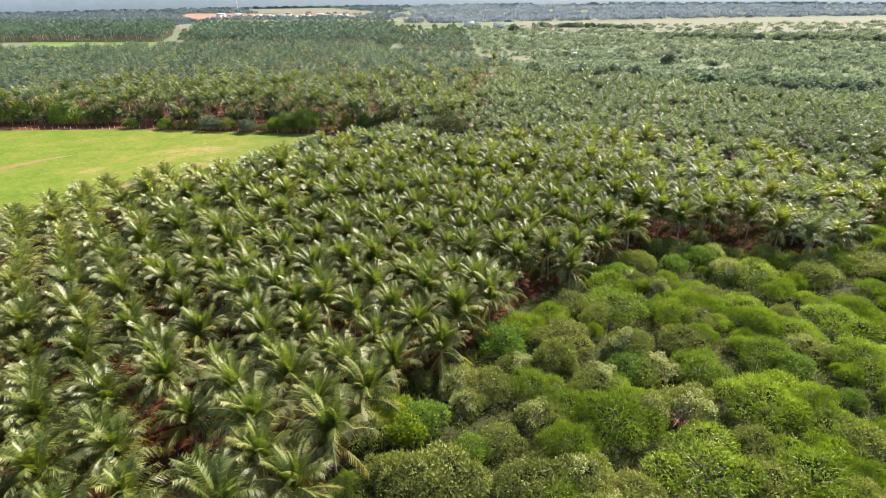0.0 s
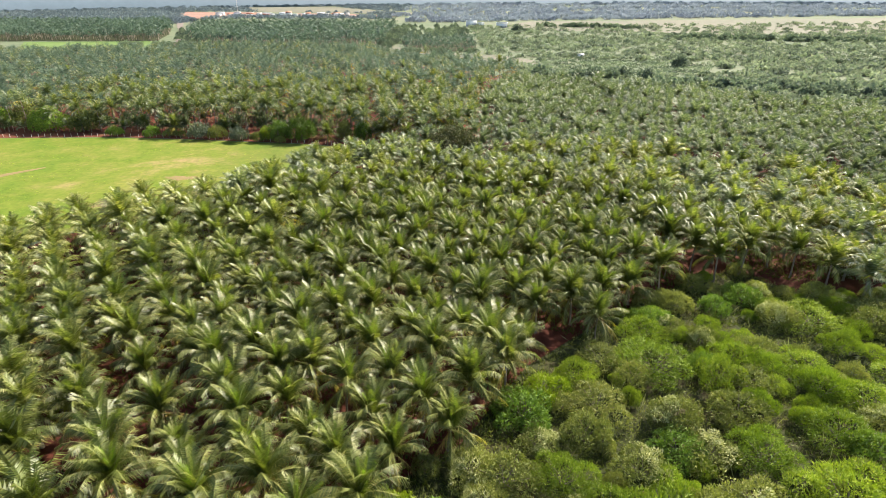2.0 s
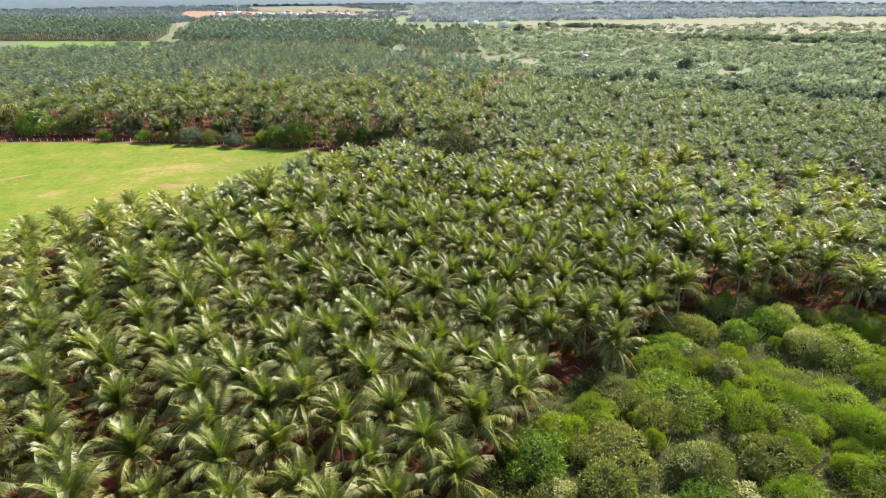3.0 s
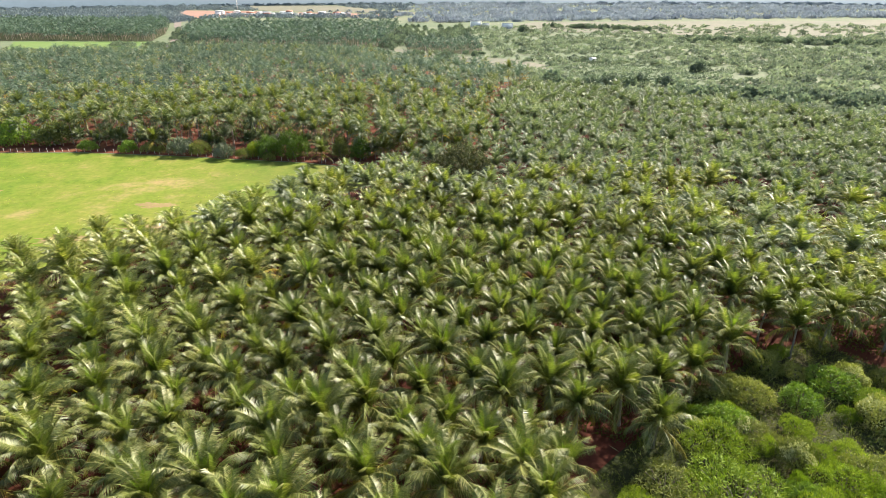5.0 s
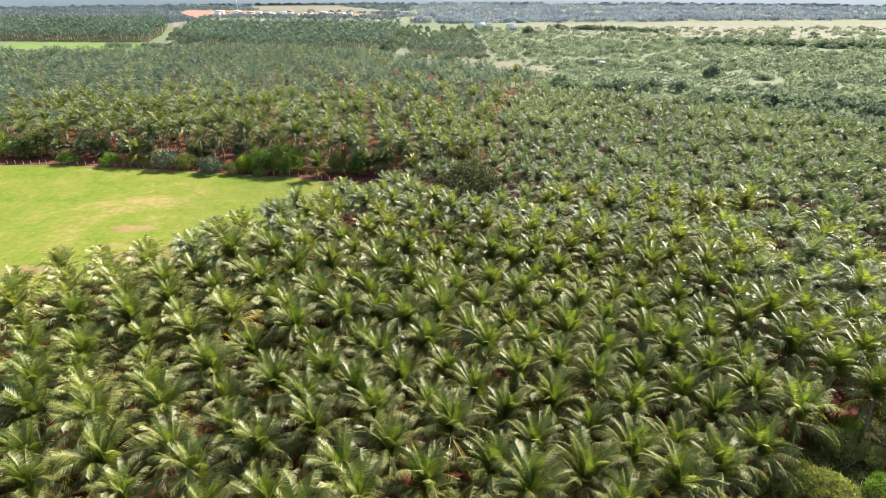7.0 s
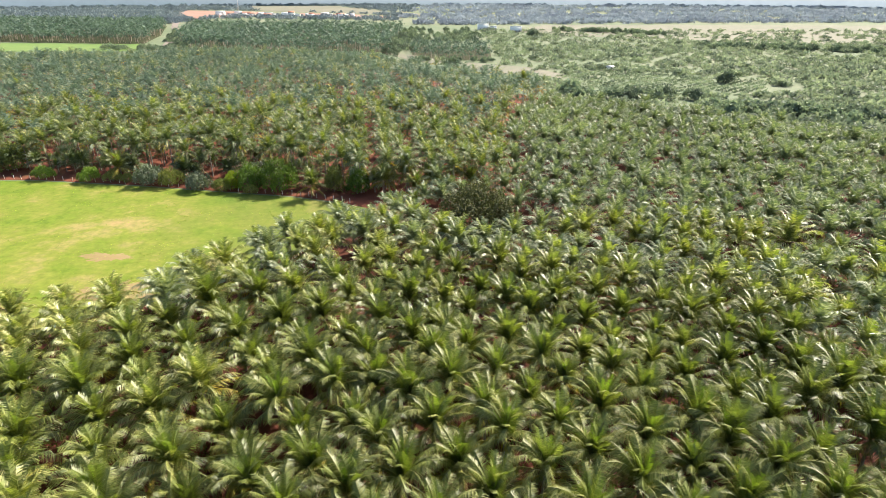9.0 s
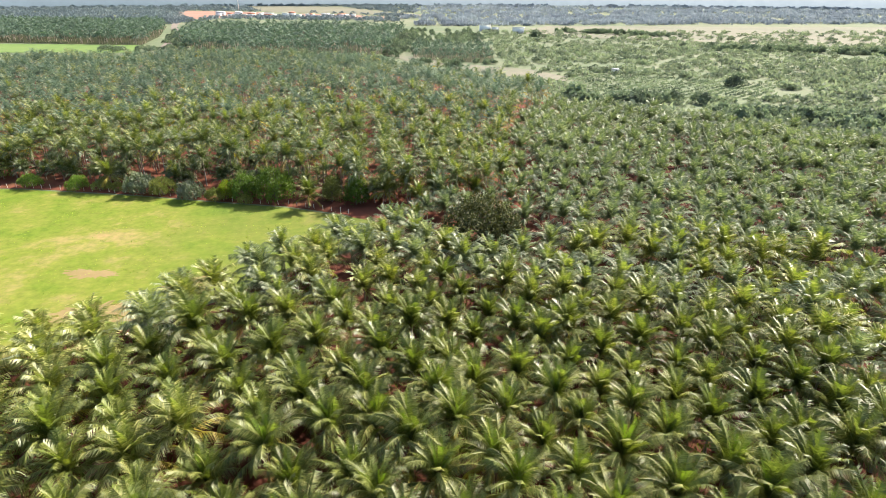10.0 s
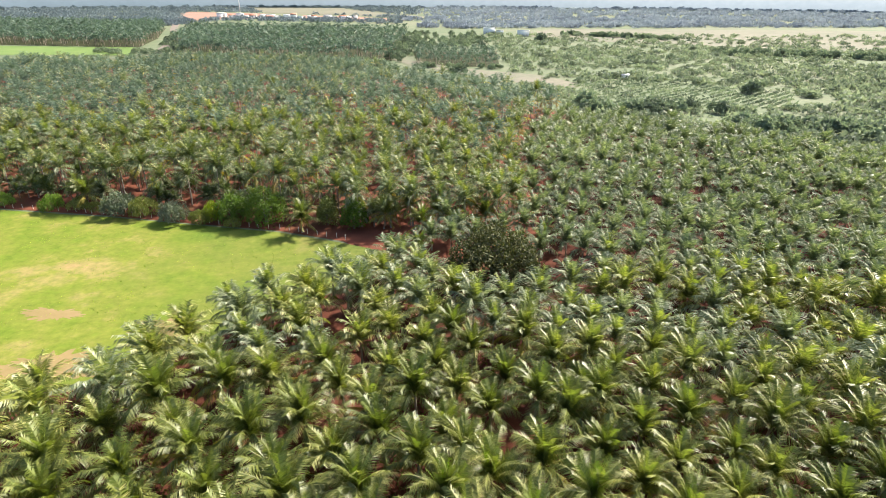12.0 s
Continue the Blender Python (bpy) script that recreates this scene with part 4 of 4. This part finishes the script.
scatter("hedge_trees", hedge, TREES, [M_HAZED_BUSH, M_BARK], "long dark hedge of trees in the distance", "trees")
OPEN = [[(58, 392), (123, 390), (165, 394), (192, 445), (150, 470), (98, 492), (66, 468)], [(-60, 604), (-42, 566), (-8, 520), (26, 488), (62, 440), (72, 474), (52, 512), (-6, 548), (-36, 592)]]
wild = []
for k in range(8200):
    y = 262 + 640 * rng.random() ** 1.1
    x = rng.uniform(36, 70 + 0.86 * y)
    if x < 60 and y < 400 or inside(x, y, GROVE) or inside(x - 3, y - 9, GROVE) or inside(x, y, GROVE_B) or any(inside(x, y, q) for q in OPEN) and rng.random() < 0.95:
        continue
    if y > 690 and x > 70 and rng.random() < 0.62:
        continue
    dens = noise.noise(Vector((x * 0.015, y * 0.03, 0.3))) + 0.5 * noise.noise(Vector((x * 0.05, y * 0.09, 2.3)))
    if dens < -0.40:
        continue
    wild.append((x, y, 0, float(0.5 + 1.15 * rng.random() ** 2.2) * (1.0 + 0.0003 * y), int(rng.integers(0, 4)), rng.uniform(0, 6.28)))
for k in range(260):
    y = rng.uniform(300, 860)
    x = rng.uniform(70, 70 + 0.86 * y)
    if not (inside(x, y, GROVE) or inside(x - 3, y - 9, GROVE) or inside(x, y, GROVE_B) or any(inside(x, y, q) for q in OPEN)):
        wild.append((x, y, 0, float(rng.uniform(1.2, 2.1)), int(rng.integers(0, 4)), rng.uniform(0, 6.28)))
scatter("scattered_bushes", wild, CLUMPS, [M_HAZED_BUSH, M_BARK], "scattered green bushes over dry pasture", "bushes")
# crop rows in the open plot
rows = []
for r in range(-22, 40):
    for c in range(60):
        x, y = 50 + c * 2.6 * 0.72 + r * 4.6 * 0.69, 380 + c * 2.6 * 0.69 - r * 4.6 * 0.72
        x, y = x + rng.normal(0, 0.3), y + rng.normal(0, 0.3)
        if inside(x, y, OPEN[0]) and rng.random() > 0.15:
            rows.append((x, y, 0, 0.42, int(rng.integers(0, 4)), rng.uniform(0, 6.28)))
scatter("crop_rows", rows, PLANTS, [M_HAZED_BUSH, M_BARK], "rows of low green crop plants", "crops")
# woods beyond the fields, thinning into broken belts
woods = []
BARE = [[(-640, 1900), (-430, 1520), (-250, 1440), (-60, 1300), (-20, 1360), (-150, 1500), (-240, 1680), (-330, 1880)], [(-640, 1560), (-508, 1200), (-460, 1190), (-395, 1250), (-250, 1235), (-95, 1205), (-110, 1290), (-240, 1420), (-420, 1520)]]
for k in range(8600):
    y = 1000 + 1000 * rng.random() ** 1.25
    x = rng.uniform(-0.95 * y, 0.95 * y)
    if x > -60 and y < 1010 + 0.10 * max(0, x) or -420 < x <= -60 and y < 1100 + 0.25 * abs(x + 60) or x <= -420 and y < 1000 + 0.35 * max(0, x + 560) or any(inside(x, y, q) for q in BARE):
        continue
    if noise.noise(Vector((x * 0.004, y * 0.012, 4.0))) < (-0.22 if x > -100 else -0.5):
        continue
    woods.append((x, y, 0, float(rng.uniform(1.8, 3.2)), int(rng.integers(0, 4)), rng.uniform(0, 6.28)))
scatter("far_woods", [w for w in woods if w[0] < -100], WOODS, [M_HAZED_WOODS, M_BARK], "woods near the horizon, painted in haze blue-grey", "woods")
scatter("far_woods", [w for w in woods if w[0] >= -100], WOODS, [M_BRIGHT_HAZED_WOODS, M_BARK], "woods near the horizon, painted in paler haze grey", "woods")


# ---- houses ----
def house(x, y, w, d, h, turn, roof, label, pitched=False):
    ob = tagged(new("house"), label, "house", "village houses")
    ob.location, ob.rotation_euler = (x, y, 0.3), (0, 0, turn)

    def box(name, x0, x1, y0, y1, z0, z1, mat, parent):
        s = Soup()
        v = [(a, b, c) for a in (x0, x1) for b in (y0, y1) for c in (z0, z1)]
        s.add(v, [(0, 1, 3), (0, 3, 2), (4, 6, 7), (4, 7, 5), (0, 4, 5), (0, 5, 1), (2, 3, 7), (2, 7, 6), (0, 2, 6), (0, 6, 4), (1, 5, 7), (1, 7, 3)])
        return part(name, s.mesh(name, mat), parent)

    box("wall", -w / 2, w / 2, -d / 2, d / 2, -0.3, h, M_WALL, ob)
    if pitched:
        s = Soup()
        e = 0.5
        v = [(-w / 2 - e, -d / 2 - e, h), (w / 2 + e, -d / 2 - e, h), (w / 2 + e, d / 2 + e, h), (-w / 2 - e, d / 2 + e, h), (-w / 2 - e, 0, h + 0.3 * d), (w / 2 + e, 0, h + 0.3 * d)]
        s.add(v, [(0, 1, 5), (0, 5, 4), (2, 3, 4), (2, 4, 5), (0, 4, 3), (1, 2, 5), (0, 3, 2), (0, 2, 1)])
        part("roof", s.mesh("roof", roof), ob)
    else:
        box("roof", -w / 2 - 0.4, w / 2 + 0.4, -d / 2 - 0.4, d / 2 + 0.4, h, h + 0.35, roof, ob)
        box("parapet", -w / 2, w / 2, -d / 2 + 0.1, -d / 2 + 0.3, h + 0.35, h + 1.0, M_WALL, ob)
    for k in range(max(1, int(w // 4))):
        cx = -w / 2 + (k + 0.5) * w / max(1, int(w // 4))
        box("window" if k else "door", cx - 0.6, cx + 0.6, -d / 2 - 0.06, -d / 2 - 0.01, 0.9 if k else 0.0, 2.2, M_GLASS, ob)
    return ob


house(39.6, 905, 14, 10, 7.0, 0.1, M_WALL, "two-storey whitewashed farmhouse with a flat roof")
house(53, 902, 9, 7, 4.2, 0.1, M_ROOF, "low white annexe with a sheet roof")
house(80, 868, 15, 9, 6.0, -0.1, M_WALL, "long whitewashed farmhouse in the fields")
house(108, 496, 4, 3, 2.2, 0.3, M_ROOF, "small pale field shed with a sheet roof", True)
for k in range(26):
    x = -475 + 11.5 * k + rng.normal(0, 4)
    y = 1330 - 0.30 * (x + 475) + rng.uniform(-22, 30)
    house(x, y, float(rng.uniform(8, 19)), float(rng.uniform(6, 9)), float(rng.uniform(3, 6)), float(rng.normal(0, 0.25)), (M_ROOF, M_WALL, M_TILE, M_ROOF)[k % 4],
          ("white village house with a grey sheet roof", "whitewashed village house with a flat roof", "white village house with a red tiled roof", "white village house with a grey sheet roof")[k % 4], k % 4 in (0, 2))
mast = tagged(new("mast"), "slender pale lattice mast in the village", "mast")
mast.location = (-438, 1345, 0.4)
s = Soup()
for a in (0.5, 2.6, 4.7):
    s.tube([(1.1 * math.cos(a), 1.1 * math.sin(a), 0), (0.3 * math.cos(a), 0.3 * math.sin(a), 34)], [0.25, 0.18], 4)
part("leg", s.mesh("leg", M_POST), mast)
s = Soup()
for h in range(3, 34, 3):
    q = 1.1 - 0.8 * h / 34
    s.tube([(q * math.cos(a), q * math.sin(a), h) for a in (0.5, 2.6, 4.7, 6.783)], [0.12] * 4, 3)
part("brace", s.mesh("brace", M_POST), mast)

# ---- fence along the far edge of the meadow ----
fence = tagged(new("fence"), "line of short pale posts between meadow and grove", "fence")
s = Soup()
s.tube([(0, 0, -0.1), (0, 0, 1.25)], [0.09, 0.08], 5)
s.add([(0.08, 0, 1.25), (-0.04, 0.07, 1.25), (-0.04, -0.07, 1.25), (0, 0, 1.3)], [(0, 1, 3), (1, 2, 3), (2, 0, 3)])
post = s.mesh("post", M_POST)
LINE = [(-180, 242), (-132, 242), (-97, 237), (-72, 232), (-50, 228), (-30, 221)]
for (ax, ay), (bx, by) in zip(LINE, LINE[1:]):
    n = max(1, int(math.hypot(bx - ax, by - ay) / 2.6))
    for k in range(n):
        u = k / n
        part("post", post, fence, m=pose(ax + (bx - ax) * u + rng.normal(0, 0.15), ay + (by - ay) * u + rng.normal(0, 0.2), 0.05, rng.normal(0, 4), rng.normal(0, 4), 0))

# ---- the end of the view: haze painted on a plain glowing backdrop ----
m, n, l, b = material("hazy_distance")
geo = n.new("ShaderNodeNewGeometry")
sep = n.new("ShaderNodeSeparateXYZ")
l.new(geo.outputs["Position"], sep.inputs[0])
tex = n.new("ShaderNodeTexNoise")
tex.inputs["Scale"].default_value = 0.05
tex.inputs["Detail"].default_value = 8
tex.inputs["Roughness"].default_value = 0.65
mp = n.new("ShaderNodeMapping")
mp.inputs["Scale"].default_value = (1.0, 1.0, 1.4)
l.new(geo.outputs["Position"], mp.inputs[0])
l.new(mp.outputs[0], tex.inputs["Vector"])
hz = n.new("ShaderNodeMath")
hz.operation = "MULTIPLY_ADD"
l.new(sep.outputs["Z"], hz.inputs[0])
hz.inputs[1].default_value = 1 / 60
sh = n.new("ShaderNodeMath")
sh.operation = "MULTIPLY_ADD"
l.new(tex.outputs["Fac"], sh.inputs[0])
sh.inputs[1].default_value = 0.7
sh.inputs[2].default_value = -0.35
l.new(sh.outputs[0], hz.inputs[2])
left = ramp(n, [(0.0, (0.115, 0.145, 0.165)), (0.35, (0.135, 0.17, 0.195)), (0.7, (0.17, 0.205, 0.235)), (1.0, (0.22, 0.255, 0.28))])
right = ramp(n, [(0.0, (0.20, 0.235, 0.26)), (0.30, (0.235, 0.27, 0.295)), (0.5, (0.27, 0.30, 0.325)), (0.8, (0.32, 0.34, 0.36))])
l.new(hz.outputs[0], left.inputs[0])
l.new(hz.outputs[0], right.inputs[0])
# the emitted haze brightens to the right, the sun's side
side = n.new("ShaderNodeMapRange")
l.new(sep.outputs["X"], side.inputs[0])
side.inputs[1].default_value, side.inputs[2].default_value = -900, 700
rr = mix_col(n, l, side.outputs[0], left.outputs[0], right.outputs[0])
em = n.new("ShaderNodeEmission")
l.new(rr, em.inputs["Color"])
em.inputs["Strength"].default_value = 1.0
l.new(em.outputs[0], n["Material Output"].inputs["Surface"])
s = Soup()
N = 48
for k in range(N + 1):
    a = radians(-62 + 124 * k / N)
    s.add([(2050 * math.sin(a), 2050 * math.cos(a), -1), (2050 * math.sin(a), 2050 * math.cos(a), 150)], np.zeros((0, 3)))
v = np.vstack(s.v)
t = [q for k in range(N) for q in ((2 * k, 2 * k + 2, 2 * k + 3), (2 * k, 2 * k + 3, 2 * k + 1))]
tagged(new("backdrop", mesh_of("backdrop", v, t, m)), "glowing backdrop painted as hazy blue distance with faint wooded ridges", "backdrop", kind="structure")
